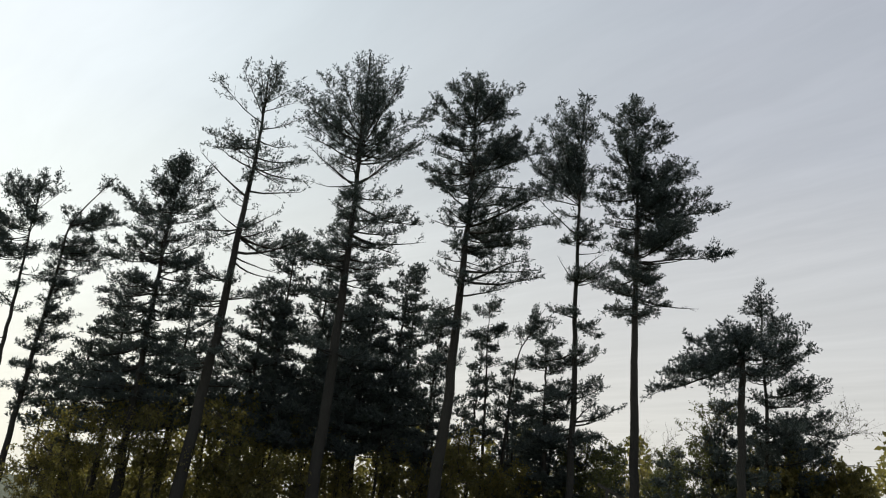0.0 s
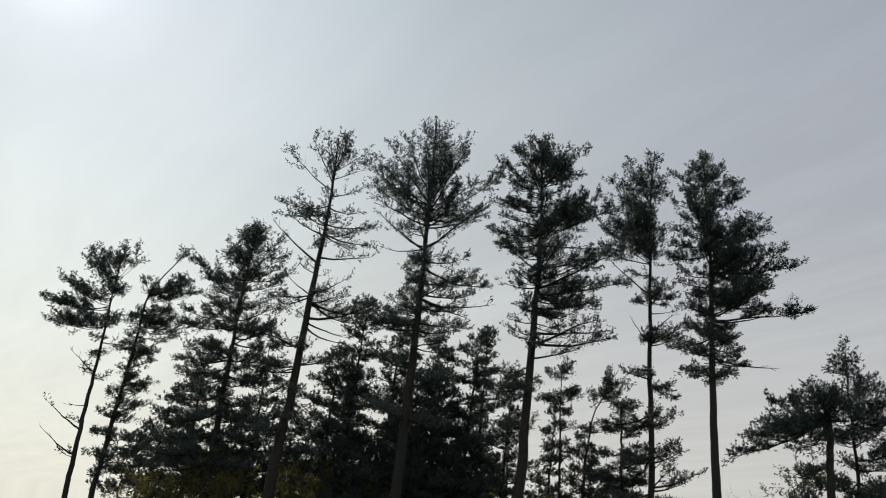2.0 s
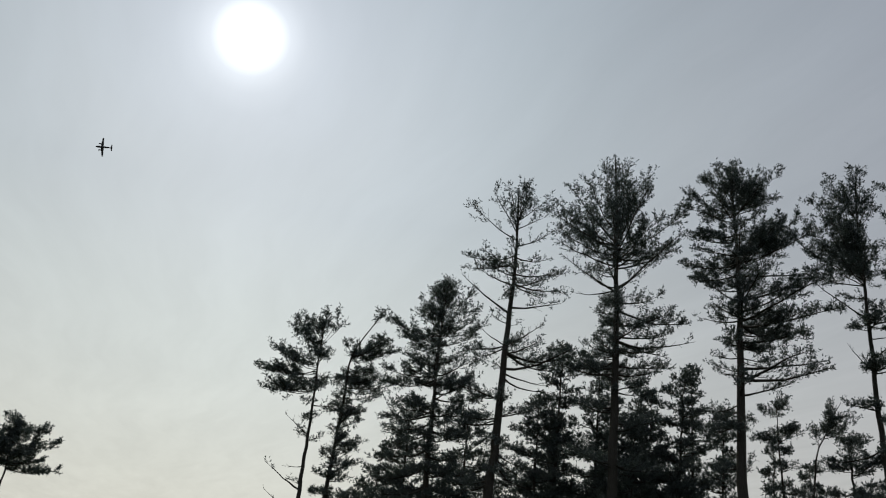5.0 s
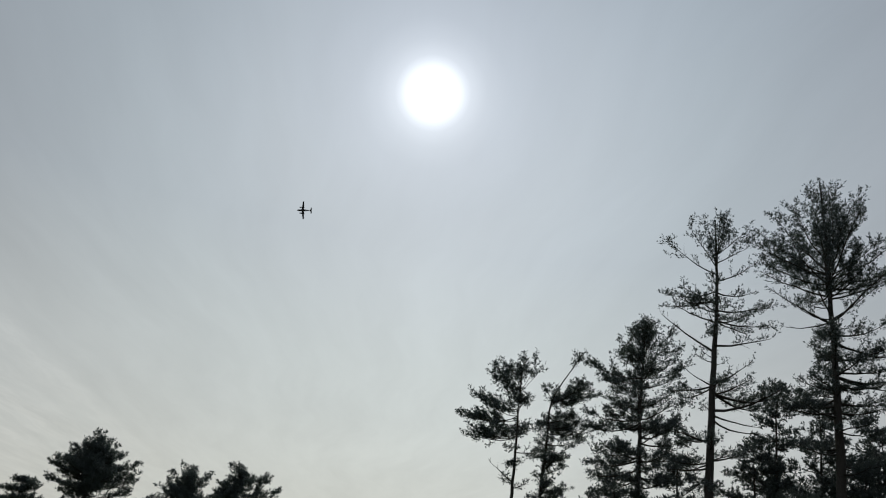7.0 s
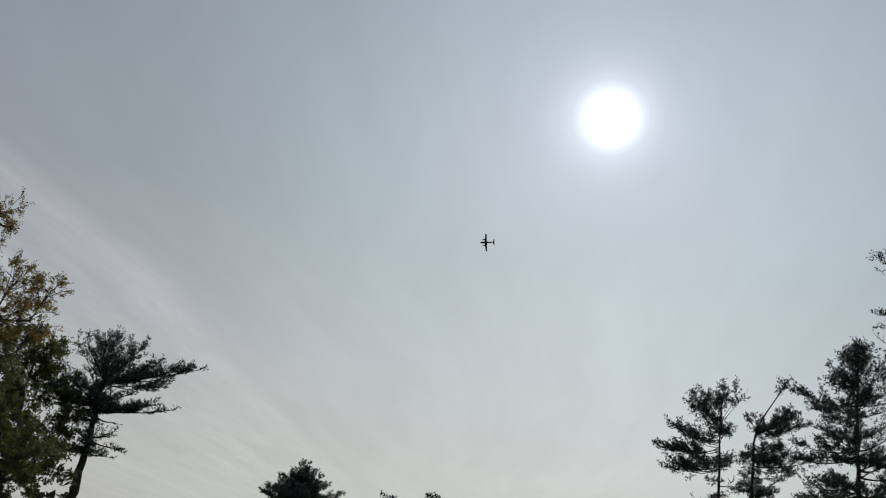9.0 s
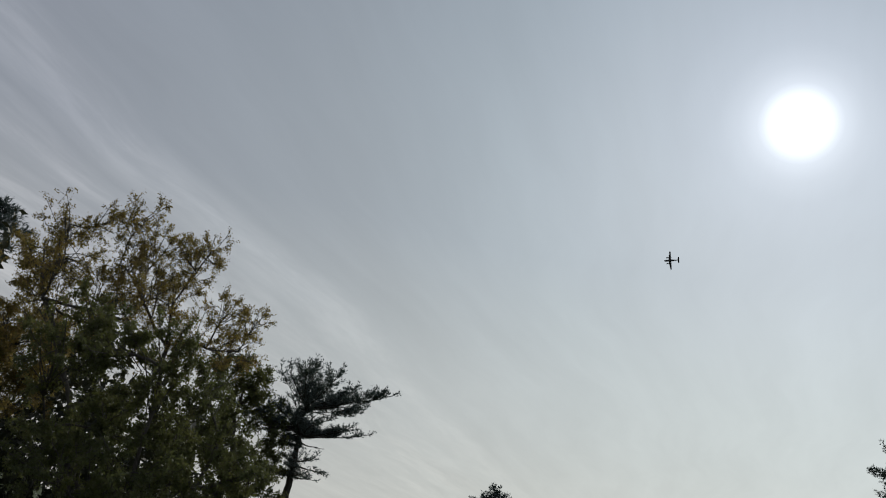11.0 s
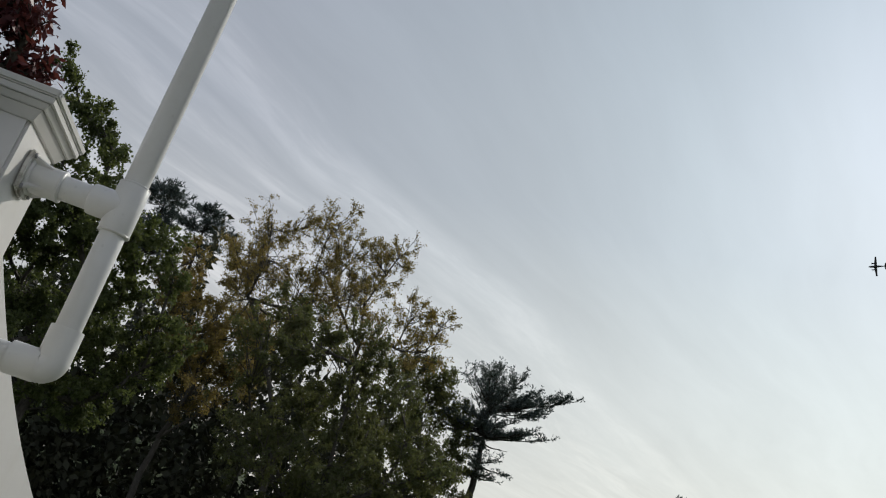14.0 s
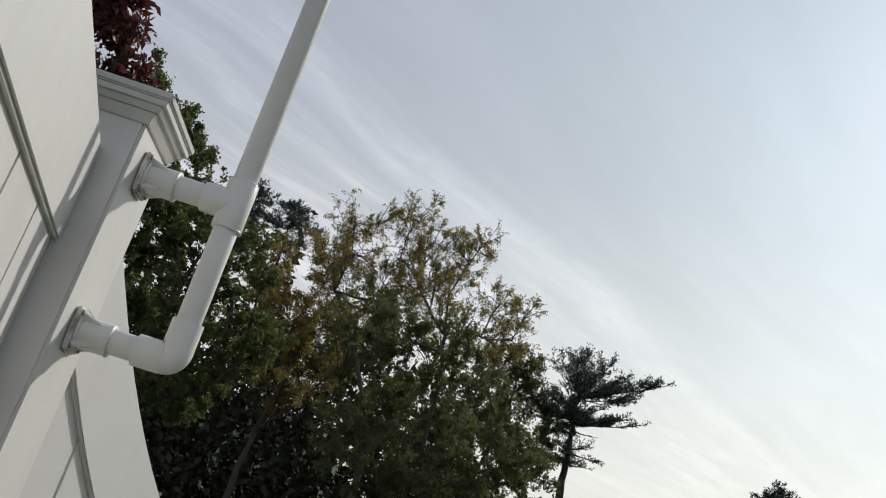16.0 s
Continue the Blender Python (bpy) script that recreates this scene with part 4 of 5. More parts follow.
broadleaf((-10.01, -0.03), 92.0,
          [(-0.66, 3.61, 0.37), (-0.25, 3.47, 0.38), (-0.51, 3.04, 0.39), (0.06, 3.16, 0.36), (0.31, 3.77, 0.28), (0.46, 3.21, 0.34), (0.44, 2.69, 0.33), (0.05, 2.53, 0.37), (0.04, 2.05, 0.39), (0.52, 2.11, 0.35), (0.86, 3.05, 0.26), (0.92, 2.63, 0.31), (0.83, 3.50, 0.24), (1.17, 2.86, 0.26), (-0.16, 2.88, 0.37), (0.73, 2.31, 0.33), (-0.33, 2.38, 0.35), (-0.59, 3.97, 0.27), (0.61, 3.87, 0.24), (-0.48, 4.82, 0.25), (-0.78, 5.0, 0.25), (-0.26, 4.62, 0.25), (-0.98, 5.2, 0.2), (-0.67, 4.43, 0.28), (-0.12, 4.27, 0.29), (0.29, 4.03, 0.23), (-0.94, 3.99, 0.32), (-0.88, 3.37, 0.41), (-0.69, 2.47, 0.50), (-0.57, 3.88, 0.33), (-0.29, 3.66, 0.36), (-0.20, 4.10, 0.30), (0.15, 3.70, 0.34), (-0.45, 3.45, 0.36), (0.45, 3.60, 0.30)],
          "fresh green leafy tree close behind the fence", 202, MAPLE, 0.036, 92000, 0.1, twig=0.003, slim=0.8, rough=0.2)
broadleaf((-22.84, 2.74), 84.4,
          [(-0.78, 7.07, 0.59), (-0.58, 6.04, 0.58), (0.30, 6.09, 0.71), (0.28, 5.00, 0.83), (0.55, 6.98, 0.65), (1.01, 5.43, 0.85), (-0.40, 4.89, 0.68), (0.40, 4.00, 0.95), (-0.85, 5.63, 0.61), (0.07, 7.43, 0.55), (-1.18, 6.42, 0.55), (1.19, 6.13, 0.72), (1.75, 5.6, 0.6), (1.5, 4.6, 0.75), (0.9, 4.7, 0.7)],
          "thin oak with sparse brown-green young leaves", 203, OLIVE, 0.062, 52000, 0.09, twig=0.006, slim=0.5, hollow=0.35)
broadleaf((-19.39, 8.06), 68.0,
          [(-0.27, 4.85, 0.55), (-0.91, 5.55, 0.53), (-0.01, 3.39, 0.67), (-0.80, 4.14, 0.65), (0.08, 5.52, 0.35), (0.78, 4.57, 0.39), (-0.24, 5.42, 0.45), (0.36, 5.05, 0.53), (-0.06, 3.97, 0.65), (0.72, 4.09, 0.50), (0.60, 3.39, 0.64), (-0.24, 2.87, 0.64), (-0.85, 6.0, 0.4), (-0.4, 6.05, 0.36), (0.1, 5.85, 0.36)],
          "light green leafy tree beside a pine", 204, GREEN, 0.07, 30000, 0.1, twig=0.006)
broadleaf((-2.64, -0.34), 99.5,
          [(0.01, 2.49, 0.07), (0.09, 2.46, 0.06), (0.15, 2.42, 0.04), (0.08, 2.37, 0.06), (0.05, 2.53, 0.06), (0.12, 2.38, 0.04), (0.07, 2.33, 0.06), (-0.02, 2.42, 0.08), (-0.11, 2.44, 0.11), (-0.06, 2.58, 0.10), (-0.12, 2.31, 0.10), (-0.27, 2.41, 0.12)],
          "purple-leaved plum tree rising behind the fence", 205, PLUM, 0.029, 7200, 0.05, twig=0.0015, slim=0.42, hang=0.2, name="plum_tree")
broadleaf((-14.23, 39.57), 22.6,
          [(-2.14, 3.08, 0.87), (-1.84, 1.77, 0.87), (-1.20, 3.91, 1.01), (-0.90, 2.39, 1.01), (0.09, 4.31, 0.92), (0.39, 2.93, 0.92), (1.19, 4.70, 1.07), (1.49, 3.10, 1.07), (2.44, 4.50, 1.09), (2.74, 2.86, 1.09), (-1.89, 1.95, 0.98), (-1.59, 0.50, 0.98), (-0.47, 2.58, 1.24), (-0.17, 0.50, 1.24), (1.29, 3.01, 1.41), (1.59, 0.50, 1.41), (3.21, 2.99, 1.34), (3.51, 0.50, 1.34), (-2.53, 1.89, 0.86), (-2.23, 0.50, 0.86)],
          "yellow-green spring shrub among the pine trunks", 206, SPRING, 0.135, 19000, 0.05, rough=0.5, twig=0.008, name="shrub", category="shrub", group="shrubs")
broadleaf((-8.33, 41.68), 10.5,
          [(-1.04, 5.02, 1.01), (-0.06, 5.27, 1.02), (-0.31, 3.71, 1.26), (-0.01, 1.81, 1.26), (0.69, 3.82, 1.15), (0.99, 2.10, 1.15), (-1.17, 2.86, 1.24), (-0.87, 0.99, 1.24), (1.68, 2.42, 1.02), (1.98, 0.89, 1.02), (0.22, 2.01, 1.38), (0.52, 0.50, 1.38)],
          "yellow-green spring shrub among the pine trunks", 207, SPRING, 0.135, 19000, 0.05, rough=0.5, twig=0.008, name="shrub", category="shrub", group="shrubs")
broadleaf((-3.48, 43.38), 6.3,
          [(-2.62, 4.34, 1.19), (-2.32, 2.55, 1.19), (-1.23, 3.97, 1.20), (-0.93, 2.17, 1.20), (0.16, 3.59, 1.34), (0.46, 1.58, 1.34), (-1.28, 2.40, 1.45), (-0.98, 0.50, 1.45), (1.79, 3.50, 1.22), (2.09, 1.68, 1.22), (3.17, 3.39, 1.22), (3.47, 1.55, 1.22)],
          "yellow-green spring shrub among the pine trunks", 208, SPRING, 0.135, 19000, 0.05, rough=0.5, twig=0.008, name="shrub", category="shrub", group="shrubs")
broadleaf((2.41, 42.94), -4.2,
          [(-0.98, 4.58, 0.91), (-0.20, 4.78, 0.91), (-0.49, 3.58, 1.19), (-0.19, 1.79, 1.19), (0.72, 3.44, 1.06), (1.02, 1.86, 1.06), (2.30, 3.60, 1.05), (2.60, 2.02, 1.05), (-1.36, 2.98, 1.06), (-1.06, 1.39, 1.06)],
          "yellow-green spring shrub among the pine trunks", 209, SPRING, 0.135, 19000, 0.05, rough=0.5, twig=0.008, name="shrub", category="shrub", group="shrubs")
broadleaf((8.06, 42.25), -9.5,
          [(-0.61, 5.15, 0.91), (0.46, 4.47, 1.03), (-1.06, 3.82, 1.17), (-0.76, 2.07, 1.17), (0.95, 5.29, 0.72), (0.25, 3.44, 1.02), (0.55, 1.90, 1.02)],
          "green leafy shrub at the foot of the pines", 210, GREEN, 0.125, 11000, 0.05, rough=0.5, twig=0.008, name="shrub", category="shrub", group="shrubs")
broadleaf((10.91, 34.31), -17.0,
          [(0.25, 6.46, 0.70), (-0.26, 5.57, 0.78), (0.46, 5.20, 0.92), (-0.56, 4.49, 0.86), (0.67, 4.17, 1.00), (0.97, 2.67, 1.00), (-0.64, 3.44, 0.92), (-0.34, 2.06, 0.92), (0.07, 3.50, 1.01), (0.37, 1.99, 1.01)],
          "green leafy shrub at the foot of the pines", 211, GREEN, 0.085, 15000, 0.05, rough=0.5, twig=0.008, name="shrub", category="shrub", group="shrubs")
broadleaf((13.86, 31.05), -23.6,
          [(0.12, 4.09, 0.63), (0.42, 3.14, 0.63), (0.65, 4.32, 0.52), (0.95, 3.54, 0.52), (-0.42, 3.67, 0.80), (-0.12, 2.48, 0.80), (0.98, 3.79, 0.43), (1.28, 3.14, 0.43), (-1.32, 3.98, 0.91), (-1.02, 2.62, 0.91)],
          "yellow-green spring shrub among the pine trunks", 212, SPRING, 0.135, 19000, 0.05, rough=0.5, twig=0.008, name="shrub", category="shrub", group="shrubs")
broadleaf((13.84, 29.96), -25.6,
          [(-0.08, 5.98, 0.78), (0.60, 5.73, 0.59), (0.28, 6.37, 0.52), (-0.79, 5.66, 0.53)],
          "sapling with thin bare twigs and a few small leaves", 213, GREEN, 0.07, 240, 0.02, rough=0.6, twig=0.0035, name="sapling", category="sapling", group="saplings")
broadleaf((11.13, 43.61), -15.6,
          [(-0.44, 6.11, 0.75), (0.24, 5.63, 0.74), (0.88, 6.35, 0.58), (-0.67, 5.02, 0.67)],
          "sapling with thin bare twigs and a few small leaves", 214, GREEN, 0.07, 240, 0.02, rough=0.6, twig=0.0035, name="sapling", category="sapling", group="saplings")
broadleaf((13.06, 48.26), -15.0,
          [(0.00, 5.83, 0.70), (0.60, 5.29, 0.81), (-0.26, 4.63, 0.87), (-0.82, 4.00, 0.93), (-0.52, 2.60, 0.93), (0.48, 4.12, 0.98), (0.78, 2.65, 0.98)],
          "green leafy shrub at the foot of the pines", 215, GREEN, 0.125, 11000, 0.05, rough=0.5, twig=0.008, name="shrub", category="shrub", group="shrubs")


def woodland(name, label, az0, az1, near, far, tall, count, size, seed, material):
    """The crowded edge of the wood: countless leaves on unseen twigs, with gaps and an uneven top."""
    rng = np.random.default_rng(seed)
    a = rng.uniform(az0, az1, count)
    d = rng.uniform(near, far, count)
    crest = tall * (0.75 + 0.18 * np.sin(a * 0.9 + 1.0) + 0.12 * np.sin(a * 2.7) + 0.08 * np.sin(a * 7.1))
    crest = crest * np.clip((a - az0) / 9, 0.5, 1) * np.clip((az1 - a) / 9, 0.5, 1)
    z = crest * rng.uniform(0, 1, count) ** 1.15
    clump = np.sin(a * 5 + d * 1.3) + np.sin(z * 2.1 + a * 3) + rng.normal(0, 0.7, count)
    keep = clump > -0.9
    p = np.stack([-np.sin(np.radians(a)) * d, np.cos(np.radians(a)) * d, z], 1)[keep]
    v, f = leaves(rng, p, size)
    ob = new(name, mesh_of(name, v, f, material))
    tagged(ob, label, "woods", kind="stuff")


# this wood's darkness is mostly put into its leaf colour, as shade
woodland("far_woods", "leafy wood edge behind the nearer trees, deep shade in its leaf colour", 64, 120, 24, 31, 8.0, 86000, 0.28, 5, SHADE_LEAVES)
woodland("far_woods", "low leafy wood edge far behind the pines", -40, 22, 56, 64, 7.9, 48000, 0.48, 6, SPRING)


# ---- white fence, post and pole ----
FENCE = Matrix.Translation((-0.425, 0.113, 0)) @ pose(0, 0, 0, 0, 0, 0.5)     # beside the spot where the walk ends: x back along the fence, y off it


def block(x0, x1, y0, y1, z0, z1, edge=0.002):
    bm = bmesh.new()
    bmesh.ops.create_cube(bm, size=1)
    for v in bm.verts:
        v.co = Vector((x0 + (v.co.x + 0.5) * (x1 - x0), y0 + (v.co.y + 0.5) * (y1 - y0), z0 + (v.co.z + 0.5) * (z1 - z0)))
    bmesh.ops.bevel(bm, geom=bm.edges[:], offset=edge, segments=2, affect="EDGES")
    return bm


def smooth_all(ob):
    for p in ob.data.polygons:
        p.use_smooth = True
    return ob


def sloped(tops, depth, y0, y1):
    """A rail whose top runs along (x, z) and which is `depth` deep."""
    bm = bmesh.new()
    rings = []
    for x, z in tops:
        rings.append([bm.verts.new(c) for c in ((x, y0, z), (x, y1, z), (x, y1, z - depth), (x, y0, z - depth))])
    for a, b in zip(rings, rings[1:]):
        for i in range(4):
            bm.faces.new((a[i], a[(i + 1) % 4], b[(i + 1) % 4], b[i]))
    bm.faces.new(rings[0][::-1])
    bm.faces.new(rings[-1])
    bmesh.ops.recalc_face_normals(bm, faces=bm.faces[:])
    sharp = [e for e in bm.edges if len(e.link_faces) == 2 and e.calc_face_angle(0) > 0.9]
    bmesh.ops.bevel(bm, geom=sharp, offset=0.003, segments=2, affect="EDGES")
    return bm


fence = tagged(new("white_fence"), "white vinyl privacy fence with capped posts and a sweeping top", "fence")


def fence_post(m, tall):
    """A square hollow post with a stepped flat cap."""
    w = 0.0665
    post = part("post", block(-w, w, -w, w, 0, tall - 0.004, 0.004), VINYL, fence)
    post.matrix_world = m
    cap = bmesh.new()
    for over, under, z0, z1, edge in ((0.0095, 0.003, 0.040, 0.0255, 0.001), (0.0165, 0.0125, 0.026, 0.0175, 0.001), (0.0200, 0.0195, 0.018, 0.0095, 0.001), (0.0245, 0.0235, 0.010, 0.0, 0.0022)):
        tier = block(-w - over, w + over, -w - over, w + over, tall - z0, tall - z1, edge)
        for v in tier.verts:
            if v.co.z < tall - (z0 + z1) / 2:
                v.co.x *= (w + under) / (w + over)
                v.co.y *= (w + under) / (w + over)
        me = bpy.data.meshes.new("tier")
        tier.to_mesh(me)
        tier.free()
        cap.from_mesh(me)
        bpy.data.meshes.remove(me)
    crest = bmesh.ops.create_cone(cap, cap_ends=True, segments=4, radius1=w * 1.3, radius2=0.004, depth=0.025)["verts"]
    bmesh.ops.rotate(cap, verts=crest, matrix=Matrix.Rotation(radians(45), 3, "Z"))
    bmesh.ops.translate(cap, verts=crest, vec=(0, 0, tall + 0.011))
    part("cap", cap, VINYL, post, "stepped white post cap with dirty mouldings")


def fence_panel(m, tops, rail_deep):
    """A privacy panel: a top rail that follows the line of tops, upright tongued boards, a bottom rail."""
    def add(name, bm):
        part(name, bm, VINYL, fence).matrix_world = m

    add("top_rail", sloped(tops, rail_deep, -0.019, 0.019))
    px, pz = [t[0] for t in tops], [t[1] for t in tops]
    a, b = px[0], px[-1]
    add("bottom_rail", block(a + 0.002, b - 0.002, -0.019, 0.019, 0.05, 0.17, 0.003))
    n = max(1, round((b - a) / BOARD))
    for i in range(n):
        l, r = a + (b - a) * i / n, a + (b - a) * (i + 1) / n
        bm = bmesh.new()
        zl, zr = np.interp(l, px, pz) - rail_deep * 0.5, np.interp(r, px, pz) - rail_deep * 0.5
        quad = [(l + 0.0012, 0.15), (r - 0.0012, 0.15), (r - 0.0012, zr), (l + 0.0012, zl)]
        back = [bm.verts.new((x, -0.011, z)) for x, z in quad]
        front = [bm.verts.new((x, 0.011, z)) for x, z in quad]
        bm.faces.new(front[::-1]), bm.faces.new(back)
        for k in range(4):
            bm.faces.new((front[k], front[(k + 1) % 4], back[(k + 1) % 4], back[k]))
        bmesh.ops.recalc_face_normals(bm, faces=bm.faces[:])
        tall = [e for e in bm.edges if abs(e.verts[0].co.x - e.verts[1].co.x) < 1e-4 and abs(e.verts[0].co.z - e.verts[1].co.z) > 0.1]
        bmesh.ops.bevel(bm, geom=tall, offset=0.003, segments=2, affect="EDGES")
        add("board", bm)


BOARD = 0.165
TOP = EYE + 0.3045
POST = Vector((-1.146, -0.158, 0))
post_m = FENCE @ pose(POST.x, POST.y, 0, 0, 0, -12.8)
fence_post(post_m, EYE + 0.388)
line_m = FENCE @ pose(0, -0.1625, 0)
fence_panel(line_m, [(-1.074, TOP), (0.2, TOP), (1.29, TOP)], 0.1235)
fence_post(FENCE @ pose(1.36, -0.1625, 0), EYE + 0.388)
slope_m = FENCE @ Matrix.Translation(POST) @ pose(0, 0, 0, 0, 0, 180 - 25.5)


def swoop(s):
    """Height of the lowering panel's top, s metres from the post."""
    return EYE + 0.355 - 0.76 * (1 - math.exp(-s / 0.75)) - 0.05 * s


fence_panel(slope_m, [(s, swoop(s)) for s in [0.062 + 0.05 * i for i in range(25)]], 0.166)
end = slope_m @ Vector((1.33, 0, 0))
fence_post(Matrix.Translation(end) @ pose(0, 0, 0, 0, 0, -25.5), swoop(1.26) + 0.06)


def pole():
    """The bracket of plastic pipe on the post, with its tall pole."""
    thing = new("pipe_pole")
    thing.matrix_world = post_m @ pose(0, 0.0665, 0)
    tagged(thing, "white plastic pipe pole held off a fence post by arms", "pole")
    r, off = 0.0156, 0.122
    hi, lo = EYE + 0.3045, EYE + 0.0975

    def pipe(name, p0, p1, rad, parent, label=""):
        p0, p1 = Vector(p0), Vector(p1)
        d = (p1 - p0).normalized()
        lip = 0.0022
        line = [p0, p0, p0 + d * lip * 0.3, p0 + d * lip, p0 + (p1 - p0) * 0.5, p1 - d * lip, p1 - d * lip * 0.3, p1, p1]
        # rings stepped by hand, so that the ends close with a rounded rim
        line = [q + d * 1e-5 * k for k, q in enumerate(line)]
        v, f = tube([tuple(q) for q in line], [rad * 0.3, rad - lip, rad - lip * 0.3, rad, rad, rad, rad - lip * 0.3, rad - lip, rad * 0.3], 72)
        return part(name, mesh_of(name, v, f, PVC, True), PVC, parent, label)

    pipe("upright", (0, off, hi + 0.02), (0, off, hi + 2.1), r, thing)
    pipe("riser", (0, off, lo + 0.02), (0, off, hi - 0.02), r, thing)
    tee = pipe("tee", (0, off, hi - 0.034), (0, off, hi + 0.034), 0.0195, thing, "white pipe tee with a raised rim")
    pipe("tee_branch", (0, off - 0.042, hi), (0, off - 0.004, hi), 0.0195, tee)
    for z in (hi - 0.034, hi + 0.030):
        pipe("rim", (0, off, z), (0, off, z + 0.004), 0.0200, tee)
    # elbow, a quarter bend
    s = np.linspace(0, 1, 12)
    bend = [(0.0, off - 0.046, lo), (0.0, off - 0.024, lo)] + [(0.0, off - 0.013 + 0.013 * math.sin(a * math.pi / 2), lo + 0.013 - 0.013 * math.cos(a * math.pi / 2)) for a in s] + [(0.0, off, lo + 0.024), (0.0, off, lo + 0.05)]
    v, f = tube(bend, [0.0195] * len(bend), 72)
    part("elbow", mesh_of("elbow", v, f, PVC, True), PVC, thing, "white pipe elbow")
    for z in (hi, lo):
        pipe("arm", (0, 0.012, z), (0, off - 0.03, z), r, thing)
        bm = bmesh.new()
        plate = [bm.verts.new((0.036 * math.cos(a) * (1.0 if k % 2 == 0 else 0.82), 0.001, z + 0.036 * math.sin(a) * (1.0 if k % 2 == 0 else 0.82))) for k, a in enumerate(i * math.pi / 4 + math.pi / 4 for i in range(8))]
        bm.faces.new(plate)
        lift = bmesh.ops.extrude_face_region(bm, geom=bm.faces[:])["geom"]
        bmesh.ops.translate(bm, verts=[v for v in lift if isinstance(v, bmesh.types.BMVert)], vec=(0, 0.006, 0))
        bmesh.ops.recalc_face_normals(bm, faces=bm.faces[:])
        bmesh.ops.bevel(bm, geom=bm.edges[:], offset=0.0015, segments=2, affect="EDGES")
        foot = part("bracket", bm, GRIMY, thing, "white plastic bracket plate, grimy round its screws")
        for a in (math.pi / 4, math.pi * 5 / 4, math.pi * 3 / 4, math.pi * 7 / 4):
            x, y = 0.029 * math.cos(a), 0.029 * math.sin(a)
            v, f = tube([(x, 0.006, z + y), (x, 0.0095, z + y), (x, 0.010, z + y)], [0.0034, 0.0034, 0.0006], 12)
            part("screw", mesh_of("screw", v, f, STEEL, True), STEEL, foot, "galvanised screw head")
        flange = pipe("flange", (0, 0.006, z), (0, 0.011, z), 0.0235, thing, "round white plastic socket base")
        pipe("socket", (0, 0.006, z), (0, 0.046, z), 0.0195, flange)
        pipe("rim", (0, 0.042, z), (0, 0.0465, z), 0.0203, flange)
        for k in range(4):
            a = math.pi / 4 + k * math.pi / 2
            rib = block(-0.0022, 0.0022, 0.006, 0.034, 0.017, 0.031, 0.001)
            for v in rib.verts:
                if v.co.z > 0.022:
                    v.co.z -= 0.012 * (v.co.y - 0.006) / 0.028
            bmesh.ops.rotate(rib, verts=rib.verts[:], matrix=Matrix.Rotation(a, 3, "Y"))
            bmesh.ops.translate(rib, verts=rib.verts[:], vec=(0, 0, z))
            part("rib", rib, PVC, flange)


pole()


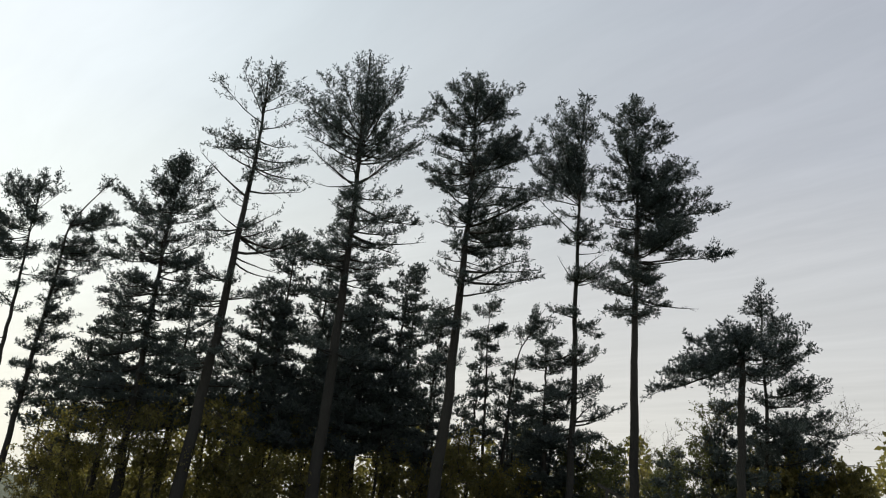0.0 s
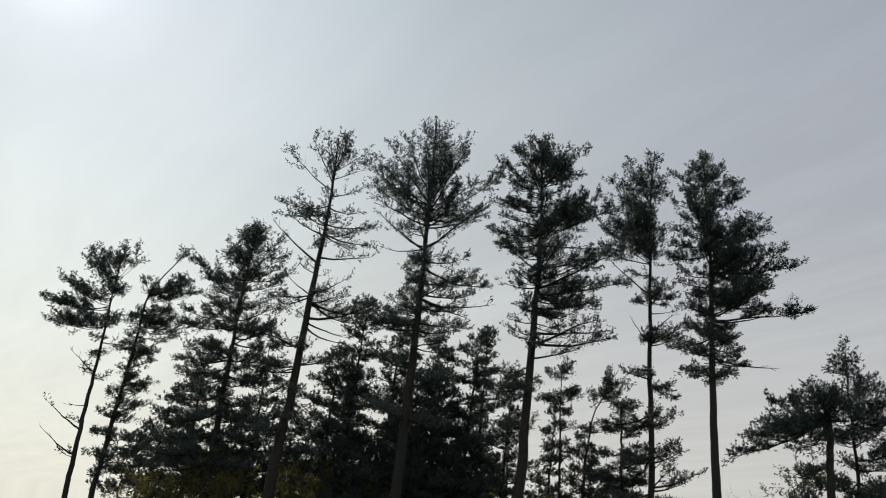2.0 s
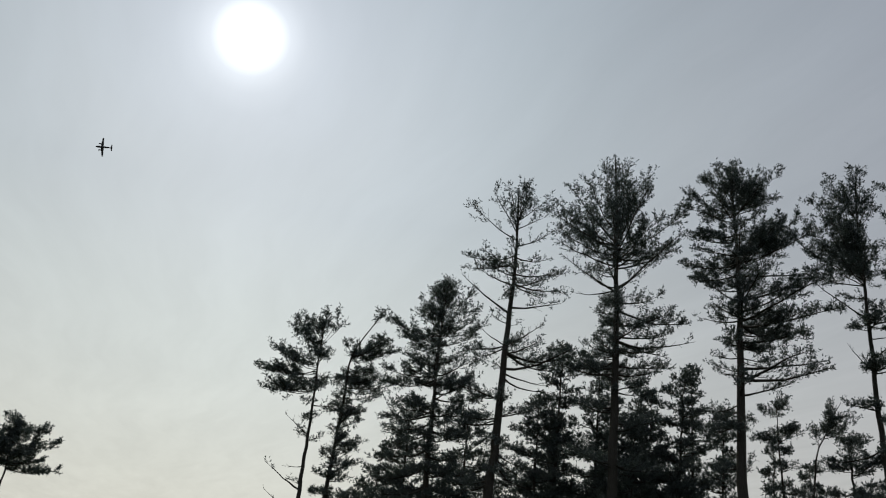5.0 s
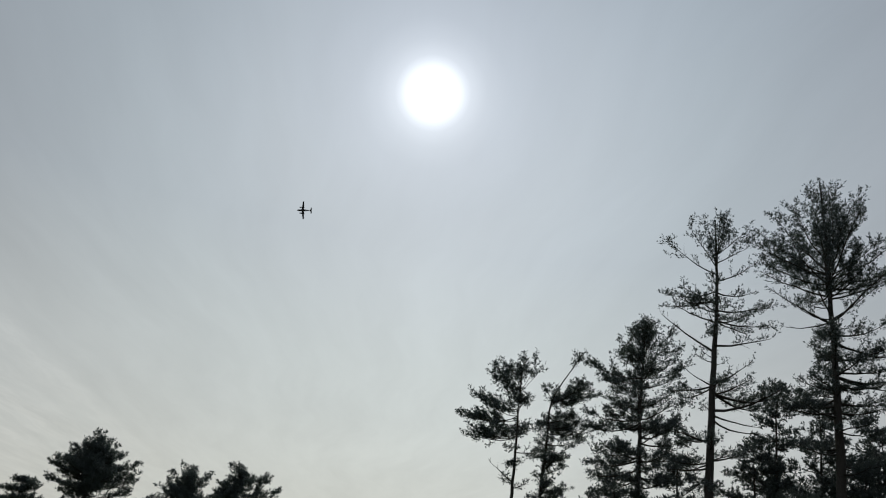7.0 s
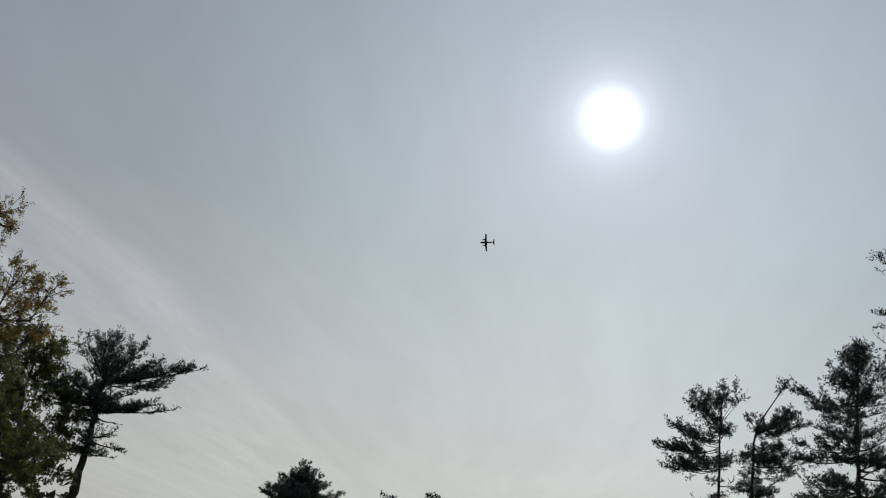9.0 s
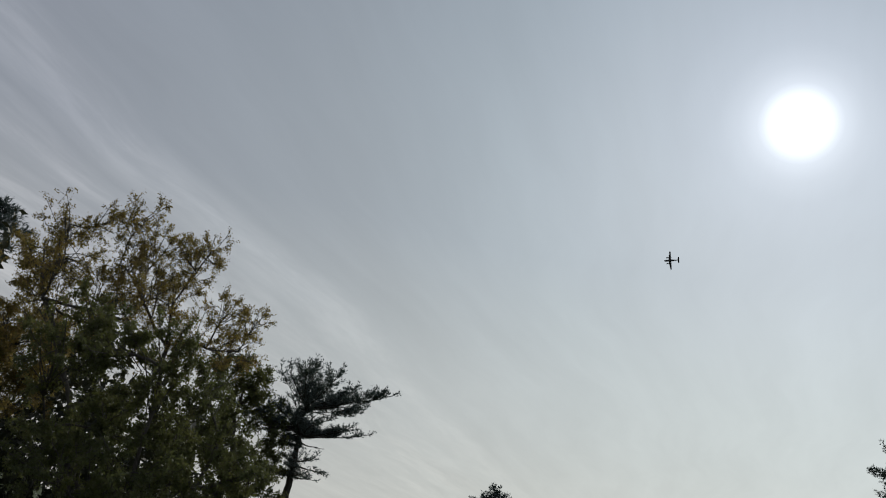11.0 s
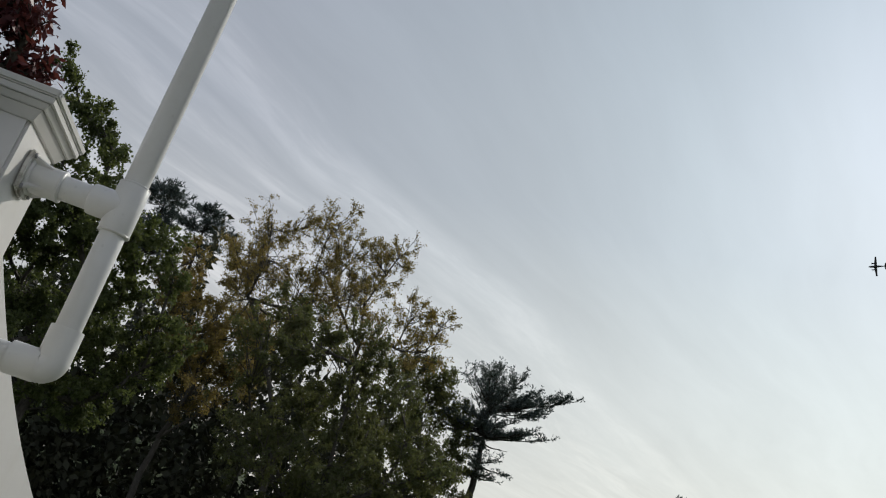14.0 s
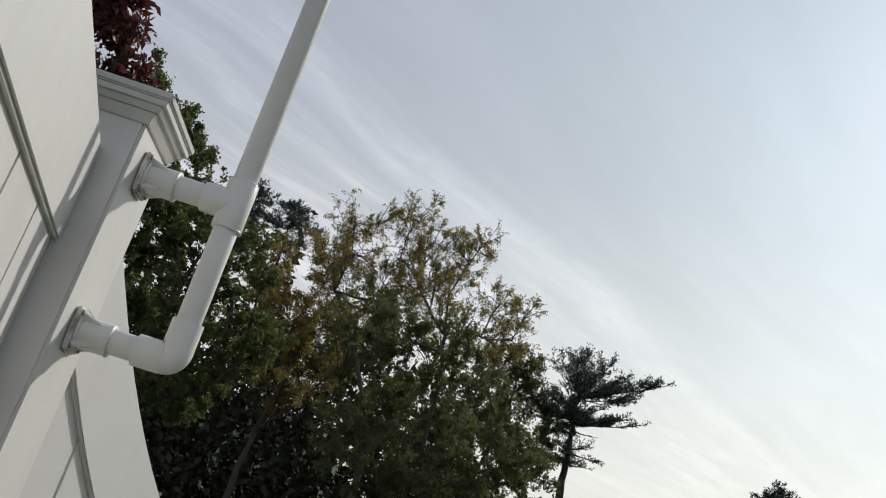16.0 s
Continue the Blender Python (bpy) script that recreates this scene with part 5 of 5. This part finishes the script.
# ---- aeroplane ----
def aeroplane():
    plane = new("airplane")
    nose, wing = Vector((-0.7846, -0.5963, -0.1701)).normalized(), Vector((0.1316, -0.4283, 0.8940))
    wing = (wing - nose * wing.dot(nose)).normalized()
    belly = nose.cross(wing)
    m = Matrix((nose, wing, belly)).transposed().to_4x4()
    plane.matrix_world = Matrix.Translation((-489.1, 540.4, 334.6)) @ m
    tagged(plane, "dark twin-propeller airplane flying high in a hazy sky", "airplane")

    def hull(name, x0, x1, y, z, rad, parent):
        s = np.linspace(0, 1, 16)
        fat = rad * np.maximum(0.06, np.minimum(1, np.minimum((s / 0.16) ** 0.6, ((1 - s) / 0.45) ** 0.8)))
        v, f = tube([(x0 + (x1 - x0) * t, y, z) for t in s], fat, 16)
        return part(name, mesh_of(name, v, f, PLANE_PAINT, True), PLANE_PAINT, parent)

    def blade(name, root, tip, c0, c1, thick, parent):
        """A tapered wing from root to tip with chords c0, c1 and a rounded section."""
        bm = bmesh.new()
        rings = []
        for p, c in ((root, c0), (tip, c1)):
            p = Vector(p)
            span = (Vector(tip) - Vector(root)).normalized()
            up = Vector((1, 0, 0)).cross(span)
            rings.append([bm.verts.new(p + Vector((1, 0, 0)) * c * a + up * thick * c * b) for a, b in ((0.5, 0), (0.3, 0.5), (-0.1, 0.45), (-0.5, 0), (-0.1, -0.35), (0.3, -0.4))])
        for i in range(6):
            bm.faces.new((rings[0][i], rings[0][(i + 1) % 6], rings[1][(i + 1) % 6], rings[1][i]))
        bm.faces.new(rings[0][::-1]), bm.faces.new(rings[1])
        bmesh.ops.recalc_face_normals(bm, faces=bm.faces[:])
        return part(name, bm, PLANE_PAINT, parent)

    hull("fuselage", 6.6, -6.6, 0, 0, 0.85, plane)
    for s in (-1, 1):
        blade("wing", (1.2, 0, 0.3), (0.7, s * 8.0, -0.3), 2.4, 1.1, 0.13, plane)
        e = hull("engine", 4.2, -0.4, s * 2.6, 0.2, 0.5, plane)
        for k in range(4):
            a = k * math.pi / 2 + 0.5
            blade("propeller_blade", (4.0, s * 2.6, 0.2), (4.0, s * 2.6 + 1.1 * math.cos(a), 0.2 + 1.1 * math.sin(a)), 0.2, 0.12, 0.3, e)
        blade("tailplane", (-6.0, 0, -2.0), (-6.3, s * 2.7, -2.0), 1.4, 0.8, 0.1, plane)
    blade("fin", (-5.4, 0, -0.3), (-6.3, 0, -2.1), 2.4, 1.3, 0.1, plane)


aeroplane()


# ---- wires beyond the trees ----
def wires():
    for el, sag in ((5.25, 0.25), (4.74, 0.28), (4.33, 0.22)):
        a, b = heading(-20) * 68, heading(-34) * 66
        z = EYE + 66 * math.tan(radians(el))
        s = np.linspace(0, 1, 14)
        line = [(*(a.xy * (1 - t) + b.xy * t), z + 0.3 - sag * 4 * t * (1 - t)) for t in s]
        v, f = tube(line, [0.02] * 14, 5)
        tagged(new("power_line", mesh_of("power_line", v, f, WIRE, True)), "thin black overhead power line strung between wooden poles", "power line", "power lines")
    for az, d in ((-20, 68), (-34, 66)):
        post = new("utility_pole")
        post.matrix_world = pose(*heading(az) * d, 0, 0, az)
        tagged(post, "brown wooden utility pole that carries three wires", "utility pole", "utility poles")
        tall = EYE + 66 * math.tan(radians(5.25)) + 0.6
        v, f = tube([(0, 0, -0.3), (0, 0, tall * 0.5), (0, 0, tall)], [0.15, 0.13, 0.11], 12)
        part("shaft", mesh_of("shaft", v, f, GREY_BARK, True), GREY_BARK, post)
        part("crossarm", block(-0.7, 0.7, -0.05, 0.05, tall - 0.45, tall - 0.3, 0.005), GREY_BARK, post)


wires()


def grey_frame():
    """A weathered post with a slanted bar, half hidden among the trees."""
    m = pose(*(heading(-11.6) * 37), 0, 0, -11.6)
    stand = tagged(new("wooden_frame"), "weathered grey wooden frame with a slanted bar under trees", "frame")
    stand.matrix_world = m
    part("upright_post", block(-0.06, 0.06, -0.06, 0.06, -0.05, 3.2, 0.006), GREY_BARK, stand)
    part("upright_post", block(0.42, 0.54, -0.06, 0.06, -0.05, 3.0, 0.006), GREY_BARK, stand)
    bar = block(-0.45, 0.75, -0.05, 0.05, 3.2, 3.32, 0.006)
    bmesh.ops.rotate(bar, verts=bar.verts[:], cent=(0, 0, 3.2), matrix=Matrix.Rotation(radians(24), 3, "Y"))
    part("slanted_bar", bar, GREY_BARK, stand)


grey_frame()
